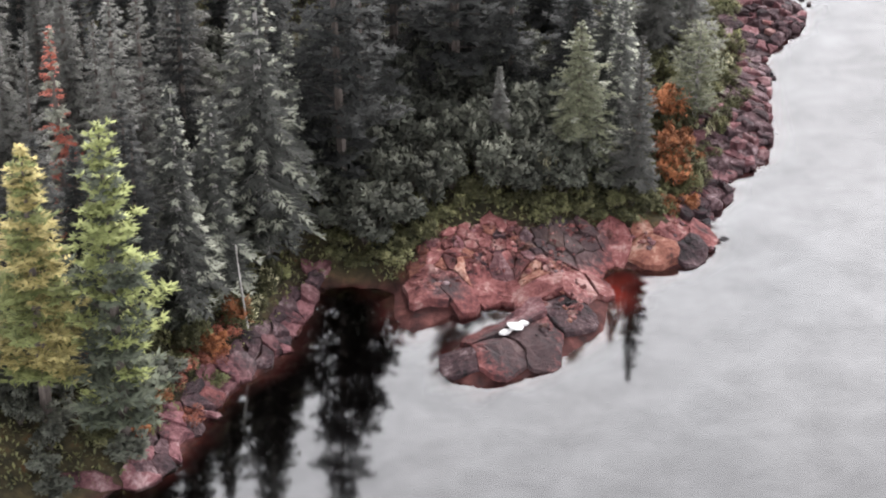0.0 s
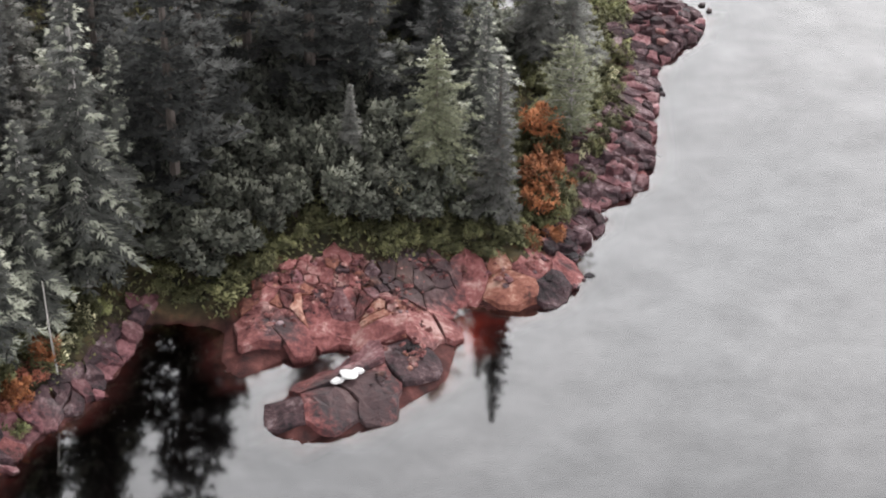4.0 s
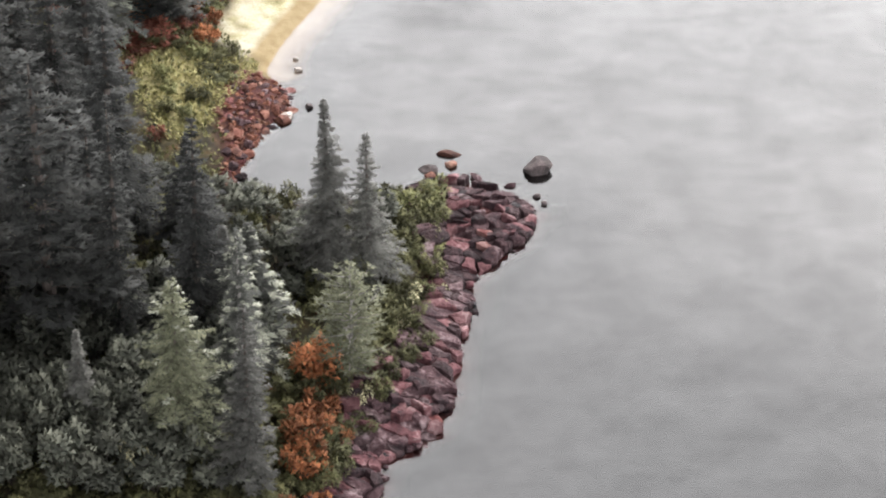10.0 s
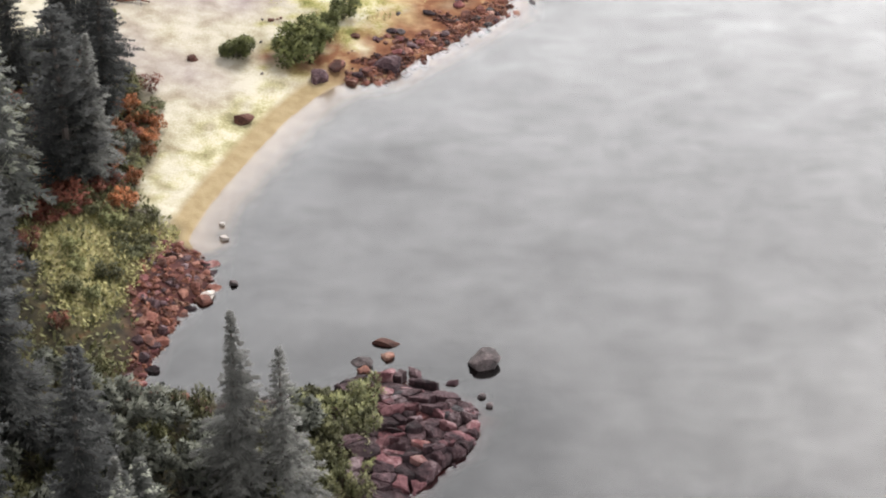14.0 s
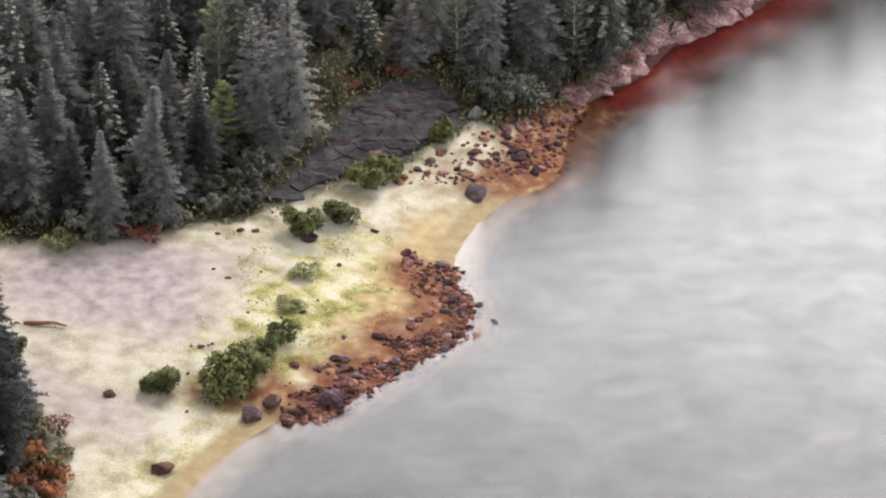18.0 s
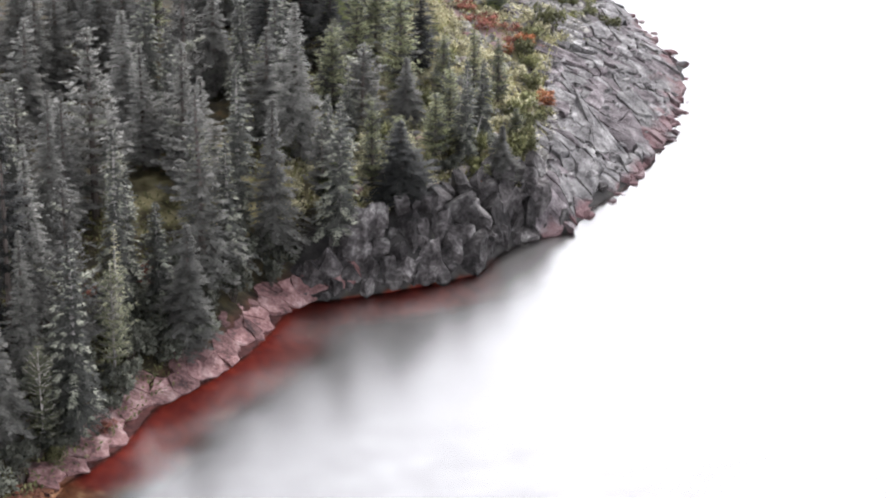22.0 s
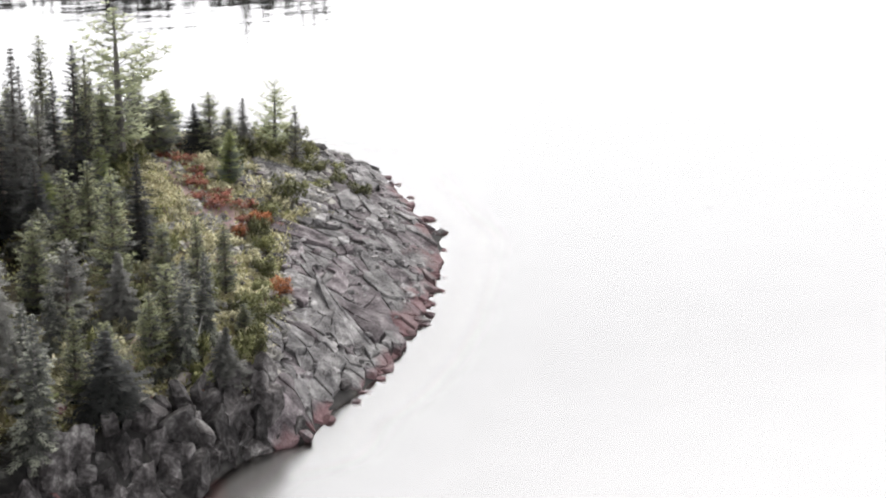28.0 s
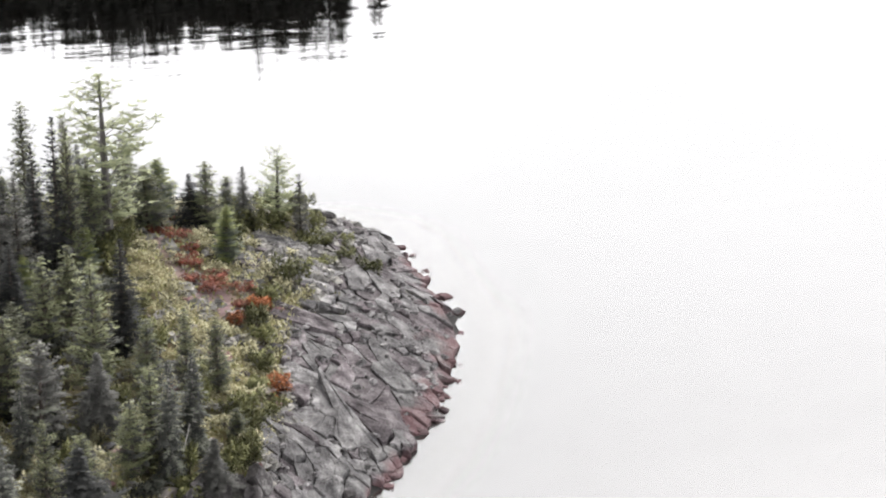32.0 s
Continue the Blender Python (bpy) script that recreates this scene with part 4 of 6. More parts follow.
def pine(name, seed, tall, wide, needles, bark=None, gap=0.85, limbs=7, bare=0.1, rise=0.1, curl=0.12, tip=0.6, thin=0.12, second=None, share=0.0, high=0.0, leaf=(0.42, 0.05), clump=9, step=0.33, broad=0.36):
    """A pine as trunk and crown: level or upswept boughs in tiers, each carrying flat tufted plates of needles."""
    rng = random.Random(seed)
    root = new(name)
    tv, tf = [], []
    lean = Vector((rng.gauss(0, 0.015), rng.gauss(0, 0.015), 1))
    tube([Vector((0, 0, -0.3)), lean * tall * 0.3, lean * tall * 0.7, lean * tall * 0.99], [0.018 * tall, 0.014 * tall, 0.008 * tall, 0.015], 6, tv, tf)
    main, other = ([], []), ([], [])
    z = tall * bare
    while z < tall * 0.99:
        k = (z - tall * bare) / (tall * (1 - bare))
        reach = wide * (1 - k) ** tip * (0.6 + 0.4 * min(1, (k + 0.04) / 0.2)) * rng.uniform(0.72, 1.15) + 0.1
        turn = rng.uniform(0, 6.28)
        count = max(4, round(limbs * (1 - 0.35 * k)))
        for j in range(count):
            if rng.random() < thin:
                continue
            a = turn + 6.28 * j / count + rng.gauss(0, 0.2)
            long = reach * rng.uniform(0.6, 1.15)
            ca, sa = math.cos(a), math.sin(a)
            up = rise + 0.5 * k + rng.gauss(0, 0.09)
            start = lean * (z + rng.gauss(0, gap * 0.12))

            def at(s):
                return start.x + ca * long * s, start.y + sa * long * s, start.z + long * (up * s + curl * s * s)

            if long > 0.6:
                tube([Vector(at(0)), Vector(at(0.55)), Vector(at(0.95))], [0.035, 0.022, 0.007], 3, tv, tf)
            bag = other if second and rng.random() < share * (1 - high + 2 * high * k) else main
            s, fit = (0.3 if long > 0.9 else 0.12), 0.55 + 0.45 * (1 - k)
            while s < 1.0:
                x, y, zz = at(s)
                half = (broad * long * (1.05 - s) + 0.1) * rng.uniform(0.7, 1.1)
                for lat in ((0.0,) if half < 0.22 else (-half, 0.0, half)):
                    cx, cy = x - sa * lat - ca * abs(lat) * 0.2, y + ca * lat - sa * abs(lat) * 0.2
                    cz = zz + rng.gauss(0.02, 0.05)
                    for n in range(clump):
                        b = rng.uniform(0, 6.28)
                        dx, dy, dz = math.cos(b) + 0.55 * ca, math.sin(b) + 0.55 * sa, rng.uniform(-0.1, 0.55)
                        needle(cx + dx * 0.05, cy + dy * 0.05, cz, dx, dy, dz, leaf[0] * rng.uniform(0.65, 1.2) * fit, leaf[1] * rng.uniform(0.8, 1.4), rng, bag, 0.35 * dx + 0.25 * ca, 0.35 * dy + 0.25 * sa, 0.85)
                s += step / long * rng.uniform(0.8, 1.2)
        z += gap * rng.uniform(0.75, 1.25) * (1 - 0.45 * k)
    root["tall"], root["wide"] = tall, wide * 0.9
    return tree_parts(root, tv, tf, bark, needles, main, second, other)


def bush(name, seed, leaves, count=700, leaf=0.15, stems=7, flat=0.75):
    """A broad-leaved bush about a metre in radius: stems, each with a rounded head of small leaves."""
    rng = random.Random(seed)
    root = new(name)
    v, f, bag = [], [], ([], [])
    heads = []
    for k in range(stems):
        a, r = 6.28 * (k + rng.uniform(-0.3, 0.3)) / stems, rng.uniform(0.3, 0.8)
        head = Vector((math.cos(a) * r, math.sin(a) * r, rng.uniform(0.45, 1.2) * flat))
        tube([Vector((0, 0, -0.15)), head * 0.5 + Vector((rng.gauss(0, 0.05), 0, 0.08)), head], [0.035, 0.025, 0.008], 3, v, f)
        heads.append((head, rng.uniform(0.22, 0.42)))
    heads.append((Vector((0, 0, 0.62 * flat)), 0.5))
    for k in range(count):
        head, r = rng.choice(heads)
        d = Vector((rng.gauss(0, 1), rng.gauss(0, 1), rng.gauss(0.35, 0.8))).normalized()
        p = head + d * r * rng.uniform(0.45, 1.05)
        p.z = max(0.03, p.z)
        way = d + Vector((rng.gauss(0, 0.7), rng.gauss(0, 0.7), rng.gauss(0.1, 0.5)))
        needle(*p, *way, leaf * rng.uniform(0.7, 1.5), leaf * 0.34 * rng.uniform(0.8, 1.4), rng, bag, d.x, d.y, d.z + 0.45)
    piece("stem", mesh_of("stem", v, f, M_BARK), root)
    tagged(piece("foliage", leafy("foliage", *bag, leaves), root), kind="stuff")
    root["tall"], root["wide"] = flat / 0.75, 1.0
    return root


STOCK, PLACED, TAKEN = {}, {}, []


def stock(kind, models, label, category, group):
    for ob in models:
        tagged(ob, label, category, group)
    STOCK[kind] = models


def plant(kind, x, y, tall, wide, sink=0.05, label="", z=None):
    """Sets a model of that kind down on the ground, first the model itself, then copies of it."""
    models = STOCK[kind]
    n = PLACED[kind] = PLACED.get(kind, -1) + 1
    ob = models[n % len(models)]
    s = Vector((wide / ob["wide"], wide / ob["wide"], tall / ob["tall"]))
    z = z_at(x, y) if z is None else z
    turn = (n * 2.39996) % 6.2832
    if n < len(models):
        ob.location, ob.rotation_euler, ob.scale = (x, y, z - sink), (0, 0, turn), s
    else:
        base = ob.scale
        ob = copy_thing(ob, Matrix.LocRotScale((x, y, z - sink), Euler((0, 0, turn)), Vector((s.x / base.x, s.y / base.y, s.z / base.z))))
    if label:
        ob["label"] = label
    TAKEN.append((x, y, wide))
    return ob


stock("spruce", [conifer("spruce_tree", 10 + k, 12, (1.8, 2.1, 1.7)[k % 3], F_SPRUCE, gap=(0.38, 0.5, 0.36)[k % 3], limbs=(9, 9, 8)[k % 3], droop=(0.3, 0.12, 0.42)[k % 3], tip=(1.0, 0.9, 1.1)[k % 3]) for k in range(6)], "dark grey-green spruce with drooping layered boughs", "spruce tree", "lakeside spruces")
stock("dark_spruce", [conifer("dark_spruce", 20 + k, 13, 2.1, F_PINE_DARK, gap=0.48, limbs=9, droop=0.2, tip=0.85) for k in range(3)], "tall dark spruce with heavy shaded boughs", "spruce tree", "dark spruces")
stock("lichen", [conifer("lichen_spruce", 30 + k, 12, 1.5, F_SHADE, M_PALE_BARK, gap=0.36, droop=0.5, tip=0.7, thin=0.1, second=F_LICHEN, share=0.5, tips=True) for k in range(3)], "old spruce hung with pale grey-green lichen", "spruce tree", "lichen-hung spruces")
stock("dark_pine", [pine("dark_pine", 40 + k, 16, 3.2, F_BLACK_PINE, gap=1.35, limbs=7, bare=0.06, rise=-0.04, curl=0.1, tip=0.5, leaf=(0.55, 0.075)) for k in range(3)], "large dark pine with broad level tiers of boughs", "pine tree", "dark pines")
stock("grey_pine", [pine("grey_pine", 45 + k, 13, 2.9, F_SPRUCE, gap=1.05, limbs=7, bare=0.08, rise=0.1, curl=0.2, tip=0.7, leaf=(0.5, 0.06), second=F_LICHEN, share=0.1) for k in range(3)], "broad grey-green pine with level feathery tiers", "pine tree", "grey pines")
stock("lime", [pine("lime_pine", 50 + k, 14, 2.3, F_YOUNG, gap=0.85, limbs=8, bare=0.1, rise=0.08, curl=0.18, tip=0.75, thin=0.05, leaf=(0.46, 0.065), clump=11, second=F_LIME, share=0.55, high=0.7) for k in range(2)], "yellow-green pine with open tiers of bright boughs", "pine tree", "yellow-green pines")
stock("cream", [pine("cream_pine", 60, 14.5, 2.6, F_CREAM, gap=0.75, limbs=8, rise=0.04, tip=0.75, bare=0.2, leaf=(0.46, 0.06), clump=11, second=F_LIME, share=0.45)], "cream and yellow autumn pine with tiered boughs", "pine tree", "")
stock("red_top", [conifer("red_topped_spruce", 61, 14, 1.3, F_RED, gap=0.36, droop=0.4, tip=0.8, thin=0.3, second=F_LICHEN, share=0.45)], "dying spruce with rust-red needles on grey boughs", "spruce tree", "")
stock("pale", [conifer("pale_bushy_tree", 62, 9.5, 2.1, F_OLIVE_DARK, gap=0.34, limbs=9, droop=0.25, tip=0.55, leaf=(0.36, 0.04), second=F_LICHEN, share=0.3, tips=True)], "bushy olive-grey tree mottled with pale lichen", "tree", "pale mottled trees")
stock("young", [pine("young_pine", 70 + k, 6, 1.8, F_OLIVE_DARK, M_PALE_BARK, gap=0.5, limbs=7, rise=0.1, tip=0.55, bare=0.15, thin=0.2, clump=7, leaf=(0.34, 0.03)) for k in range(3)], "young feathery green pine with a slim pale trunk", "pine tree", "young pines")
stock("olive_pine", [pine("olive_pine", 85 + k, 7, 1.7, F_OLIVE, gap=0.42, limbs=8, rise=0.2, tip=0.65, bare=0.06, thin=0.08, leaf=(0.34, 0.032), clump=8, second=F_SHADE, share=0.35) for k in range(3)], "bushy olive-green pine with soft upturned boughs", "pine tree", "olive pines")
stock("open", [pine("open_pine", 80 + k, 12, 2.6, F_OPEN, M_SNAG_BARK, gap=0.75, limbs=6, rise=0.15, curl=0.45, tip=0.5, bare=0.22, thin=0.3, clump=7, broad=0.2) for k in range(2)], "tall sparse pine with thin upswept branches", "pine tree", "sparse pines")
stock("dead", [conifer("dead_tree", 90, 8, 0.8, F_PALE, M_PALE_BARK, gap=0.4, limbs=5, droop=0.3, tip=0.6, leaf=(0.25, 0.015), thin=0.35)], "dead bleached spruce with bare curved twigs", "dead tree", "")
stock("shrub", [bush("shrub", 100 + k, F_SHRUB, 1400, 0.17, 10, 1.5) for k in range(4)], "dense dark green-grey leafy shrub under the trees", "shrub", "dark undergrowth shrubs")
stock("dark_bush", [bush("dark_bush", 105 + k, F_SHRUB, 1100, 0.16, 9, 1.3) for k in range(3)], "low dark leafy bush along the forest edge", "shrub", "forest edge bushes")
stock("juniper", [bush("juniper_bush", 150 + k, F_JUNIPER, 3400, 0.13, 9) for k in range(2)], "rounded dark green juniper bush on pale sand", "shrub", "juniper bushes")
stock("green_shrub", [bush("green_shrub", 110 + k, F_GREEN, 800, 0.15, 7) for k in range(3)], "low olive-green leafy shrub", "shrub", "olive shrubs")
stock("moss_shrub", [bush("moss_shrub", 115 + k, F_MOSS, 800, 0.15, 7) for k in range(3)], "low brownish-green leafy shrub beside bare rock", "shrub", "brownish-green shrubs")
stock("orange_shrub", [bush("orange_shrub", 120 + k, F_ORANGE, 800, 0.14, 8) for k in range(2)], "bright orange autumn shrub", "shrub", "orange shrubs")
stock("scarlet_shrub", [bush("scarlet_shrub", 130 + k, F_SCARLET, 600, 0.14) for k in range(2)], "low scarlet autumn heath bush", "shrub", "scarlet heath bushes")
stock("pale_shrub", [bush("pale_shrub", 140 + k, F_PALE, 380, 0.15, 5) for k in range(2)], "pale straw-coloured bush with bleached twigs", "shrub", "pale bushes")

for x, y, h, r in SOUTH_CREAM_PINES:
    plant("cream", x, y, h, r * 1.25)
for x, y, h, r in SOUTH_LIME_PINES + NORTH_LIME_PINES:
    plant("lime", x, y, h, r * 1.25)
for x, y, h, r in SOUTH_LICHEN_SPRUCES + NORTH_LICHEN_SPRUCES + CAPE_LICHEN_SPRUCES:
    plant("lichen", x, y, h, r)
for x, y, h, r in SOUTH_RED_TOPS:
    plant("red_top", x, y, h, r)
for x, y, h, r in SOUTH_SPRUCES + NORTH_SPRUCES:
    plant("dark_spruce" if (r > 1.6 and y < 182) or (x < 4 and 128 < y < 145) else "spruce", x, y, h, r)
for k, (x, y, h, r) in enumerate(CAPE_SPRUCES):
    plant(("dark_spruce", "olive_pine", "spruce", "grey_pine", "olive_pine")[k % 5], x, y, h, r)
for x, y, h, r in SOUTH_DARK_PINES + NORTH_DARK_PINES:
    plant("dark_pine", x, y, h, r)
for x, y, h, r in SOUTH_PALE_TREES + NORTH_PALE_TREES:
    plant("pale", x, y, h, r)
for x, y, h, r in SOUTH_YOUNG_PINES:
    plant("young", x, y, h, r)
for x, y, h, r in CAPE_YOUNG_PINES:
    plant("olive_pine", x, y, h, r)
for x, y, h, r in [(54.4, 275.0, 3.2, 1.3), (50.4, 270.5, 3.6, 1.5), (63.7, 277.2, 4.2, 1.2), (60.2, 284.6, 4.5, 1.6), (47.6, 244.0, 2.6, 1.4)]:
    plant("lime", x, y, h, r)
for x, y, h, r in CAPE_DARK_TREES:
    plant("dark_spruce", x, y, h, r)
for x, y, h, r in CAPE_OPEN_PINES:
    plant("open", x, y, h, r * 1.75)
for x, y, h, r in NORTH_DEAD_TREES:
    plant("dead", x, y, h, r)


def fill(kind, count, box, keep, tall, wide, apart, seed, squeeze=0.55, label=""):
    """Scatters plants over a box where keep(x, y) allows, clear of those that stand already."""
    rng = random.Random(seed)
    done = tries = 0
    while done < count and tries < count * 40:
        tries += 1
        x, y = rng.uniform(box[0], box[1]), rng.uniform(box[2], box[3])
        w = rng.uniform(*wide)
        if not keep(x, y) or any((x - a) ** 2 + (y - b) ** 2 < (max(apart, (w + c) * squeeze)) ** 2 for a, b, c in TAKEN):
            continue
        plant(kind, x, y, rng.uniform(*tall), w, label=label)
        done += 1
    return done


def shore_d(x, y):
    return inside(x, y, LAND)


def wooded(x, y, margin=2.0):
    """Forest floor: well inland, off the sand, the bare rock and the heath."""
    return inside(x, y, LAND) > margin and all(inside(x, y, ring) < -0.6 for ring in (ROCK_SOUTH, SAND, COBBLE, GRASS, DARK_ROCK, CAPE_ROCK, CAPE_TRAIL))


# Forest behind the trees that stand out.
fill("dark_spruce", 9, (-25, -13, 98, 112), lambda x, y: wooded(x, y, 5), (9, 14), (1.5, 2.0), 1.8, 72, 0.35)
fill("spruce", 13, (-26, -8, 100, 124), lambda x, y: wooded(x, y, 6), (12, 17), (1.6, 2.2), 2.0, 41, 0.4)
fill("lichen", 2, (-16, -8, 106, 122), lambda x, y: wooded(x, y, 4), (9, 13), (1.4, 1.8), 1.8, 51, 0.3)
fill("lichen", 2, (6, 11, 126, 132), lambda x, y: wooded(x, y, 2), (6, 9), (1.2, 1.5), 1.8, 55, 0.4)
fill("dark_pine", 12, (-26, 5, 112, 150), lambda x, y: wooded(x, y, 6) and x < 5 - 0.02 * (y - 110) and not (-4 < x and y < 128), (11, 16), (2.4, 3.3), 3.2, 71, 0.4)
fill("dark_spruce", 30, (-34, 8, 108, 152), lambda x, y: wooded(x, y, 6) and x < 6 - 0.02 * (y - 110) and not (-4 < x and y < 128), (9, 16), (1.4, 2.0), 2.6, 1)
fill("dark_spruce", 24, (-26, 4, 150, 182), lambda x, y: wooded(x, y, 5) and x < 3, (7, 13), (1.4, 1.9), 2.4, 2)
fill("grey_pine", 22, (-16, 46, 200, 276), lambda x, y: wooded(x, y, 3) and x < 22 + 0.62 * (y - 214) + 5 and (x < 46 or y < 236), (8, 14), (2.1, 3.0), 2.5, 54, 0.42)
fill("spruce", 130, (-16, 52, 192, 276), lambda x, y: wooded(x, y, 3) and y > 196 and x < 22 + 0.62 * (y - 214) + 6 and (x < 47 or y < 236), (6, 12), (1.4, 2.2), 2.0, 3, 0.48)
fill("lichen", 22, (-14, 50, 200, 268), lambda x, y: wooded(x, y, 3) and x < 22 + 0.62 * (y - 214) + 4 and (x < 46 or y < 236), (7, 11), (1.0, 1.4), 2.0, 4)
fill("dark_pine", 3, (-12, 34, 206, 262), lambda x, y: wooded(x, y, 4) and x < 20 + 0.6 * (y - 214), (10, 15), (2.2, 2.9), 2.5, 31, 0.4)
fill("young", 16, (-10, 40, 198, 250), lambda x, y: wooded(x, y, 2.5) and x < 24 + 0.62 * (y - 214) + 4, (5, 9), (1.3, 1.9), 1.8, 32, 0.4)
fill("lime", 4, (-10, 20, 205, 250), lambda x, y: wooded(x, y, 4), (6, 10), (1.1, 1.6), 2.2, 33, 0.4)
fill("pale", 2, (44, 62, 246, 292), lambda x, y: wooded(x, y, 3) and x < 61, (4, 6.5), (1.2, 1.7), 2.2, 34, 0.4)
fill("olive_pine", 5, (34, 62, 244, 300), lambda x, y: wooded(x, y, 3) and x < 60 and not (x > 56 and y > 262), (5, 9), (1.1, 1.6), 2.2, 5)
fill("olive_pine", 22, (44, 66, 244, 298), lambda x, y: wooded(x, y, 2) and not (x > 57.5 and y > 254), (2.0, 4.5), (0.8, 1.3), 1.5, 6)
fill("lichen", 4, (44, 62, 244, 292), lambda x, y: wooded(x, y, 2) and x < 62, (3.5, 7), (0.7, 1.1), 1.5, 7)
fill("dark_spruce", 9, (-14, 8, 192, 206), lambda x, y: wooded(x, y, 2), (4.5, 8.5), (1.2, 1.7), 1.7, 79, 0.45)
fill("spruce", 17, (-14, 14, 192, 216), lambda x, y: wooded(x, y, 2), (4.5, 8.5), (1.2, 1.7), 1.7, 8, 0.45)
# Shrubs under and before the trees.
for x, y, r in [(12.6, 128.7, 1.5), (13.0, 126.6, 1.2), (12.4, 124.2, 1.4), (12.6, 122.6, 1.1), (13.2, 121.0, 0.8), (3.0, 166.4, 0.8), (2.7, 168.4, 0.8), (3.6, 170.0, 0.7), (0.2, 163.0, 0.9), (64.9, 270.4, 1.0), (64.6, 260.8, 0.9), (58.4, 247.2, 0.8), (63.0, 268.0, 0.7), (12.0, 119.8, 0.7), (13.9, 125.4, 0.7), (-16.6, 103.8, 1.0), (-10.2, 108.6, 1.0), (-13.4, 101.9, 0.8), (-11.2, 106.2, 0.9), (-14.2, 99.4, 0.7)]:
    plant("orange_shrub", x, y, 1.2 * r, r)
for x, y, r in [(-13.0, 103.2, 1.0), (-12.2, 105.2, 1.1), (-10.6, 107.4, 0.9), (-14.0, 101.0, 0.8), (-12.8, 104.4, 0.9), (-11.4, 106.0, 1.1), (-12.0, 101.6, 0.8), (0.9, 162.2, 1.2), (2.2, 164.6, 1.1), (-0.2, 160.4, 1.0), (3.4, 168.6, 0.9), (4.0, 170.6, 1.0), (3.6, 173.8, 0.9), (0.2, 160.4, 1.2), (1.2, 161.4, 1.3), (2.2, 162.4, 1.1), (3.0, 163.6, 1.0), (1.8, 160.6, 1.0), (0.8, 159.6, 0.9), (4.2, 192.6, 1.2), (5.4, 192.0, 0.9), (25.8, 218.2, 1.1), (9.8, 217.0, 1.3), (17.5, 214.2, 1.0), (60.6, 284.7, 0.9), (61.6, 278.4, 0.8), (62.8, 274.2, 0.9), (63.8, 270.6, 0.8), (64.9, 261.0, 0.8), (59.6, 281.4, 0.9), (60.8, 280.0, 1.0), (61.2, 276.4, 1.1), (62.2, 272.6, 1.1), (63.4, 268.6, 0.9), (64.2, 272.8, 1.0), (61.0, 273.6, 0.9)]:
    plant("scarlet_shrub", x, y, 0.7 * r, r)
for x, y, h, r in [(11.3, 178.8, 1.5, 1.5), (12.2, 179.9, 1.3, 1.2), (12.8, 181.6, 1.0, 0.9), (13.5, 183.2, 0.9, 0.9), (8.1, 178.2, 1.2, 1.05), (13.6, 194.3, 1.3, 1.2), (15.4, 196.4, 1.2, 1.1), (16.6, 200.6, 1.3, 1.2), (17.6, 202.0, 1.2, 1.1), (0.6, 180.1, 0.9, 0.6), (20.6, 206.8, 1.0, 0.8)]:
    plant("juniper", x, y, h, r)
for x, y, h, r in [(16.9, 145.1, 1.2, 1.2), (17.4, 146.6, 0.9, 0.9), (15.2, 144.2, 1.3, 1.2), (67.5, 274.7, 2.0, 1.4), (74.0, 282.0, 1.2, 1.1), (72.4, 283.4, 1.0, 0.9), (62.1, 256.1, 1.6, 1.1), (71.2, 288.3, 1.4, 1.0), (65.5, 271.9, 1.3, 1.2), (47.3, 243.1, 1.8, 1.2), (55.8, 250.0, 1.4, 1.0), (60.5, 250.4, 1.5, 1.1), (57.8, 247.9, 1.2, 1.0), (73.4, 287.9, 0.8, 0.7), (70.2, 284.6, 1.2, 1.1), (71.6, 286.0, 0.9, 0.9), (70.6, 281.2, 0.7, 0.9), (73.0, 285.6, 0.8, 0.9), (69.2, 279.6, 0.6, 0.8), (14.0, 189.8, 0.5, 1.0), (13.7, 186.6, 0.4, 0.9), (1.0, 190.6, 0.8, 1.2), (64.6, 279.6, 2.2, 0.9), (66.6, 284.8, 1.6, 1.2), (68.0, 286.0, 1.5, 1.1), (64.0, 262.8, 1.2, 0.9), (63.2, 260.0, 1.0, 0.9), (62.4, 255.0, 1.3, 1.0), (64.6, 266.4, 1.2, 0.9), (61.6, 251.4, 1.2, 1.0), (59.4, 256.8, 1.6, 1.0), (-8.4, 113.2, 0.7, 0.9), (-11.0, 104.6, 0.6, 0.7)]:
    plant("green_shrub", x, y, h, r)
for x, y, h, r in [(5.4, 120.6, 2.1, 0.6), (6.2, 120.9, 1.8, 0.5), (16.3, 136.1, 0.7, 0.8), (16.0, 134.2, 0.6, 0.7), (61.5, 252.7, 1.2, 1.0), (48.8, 245.6, 0.8, 0.9), (49.9, 246.6, 0.9, 1.0), (48.2, 246.8, 0.8, 0.9), (49.4, 244.9, 0.6, 0.8), (50.8, 245.6, 0.7, 0.8), (49.6, 247.1, 1.8, 1.1), (50.2, 245.8, 1.4, 0.9), (49.4, 250.6, 1.2, 0.9), (60.0, 283.0, 0.8, 1.1), (62.4, 281.2, 0.6, 1.0), (65.6, 281.6, 0.6, 1.1), (68.2, 281.8, 0.5, 1.0), (-9.6, 110.2, 0.9, 0.9), (-9.0, 111.8, 0.8, 0.9), (-10.0, 109.0, 0.7, 0.8), (62.6, 258.6, 0.9, 0.9), (63.4, 264.2, 0.8, 0.9), (62.0, 266.6, 0.7, 0.9), (60.6, 254.6, 0.9, 0.9), (61.2, 262.4, 0.7, 0.9), (59.2, 270.2, 0.7, 1.0), (60.4, 276.8, 0.5, 0.9), (58.6, 278.6, 0.6, 0.9)]:
    plant("pale_shrub", x, y, h, r)
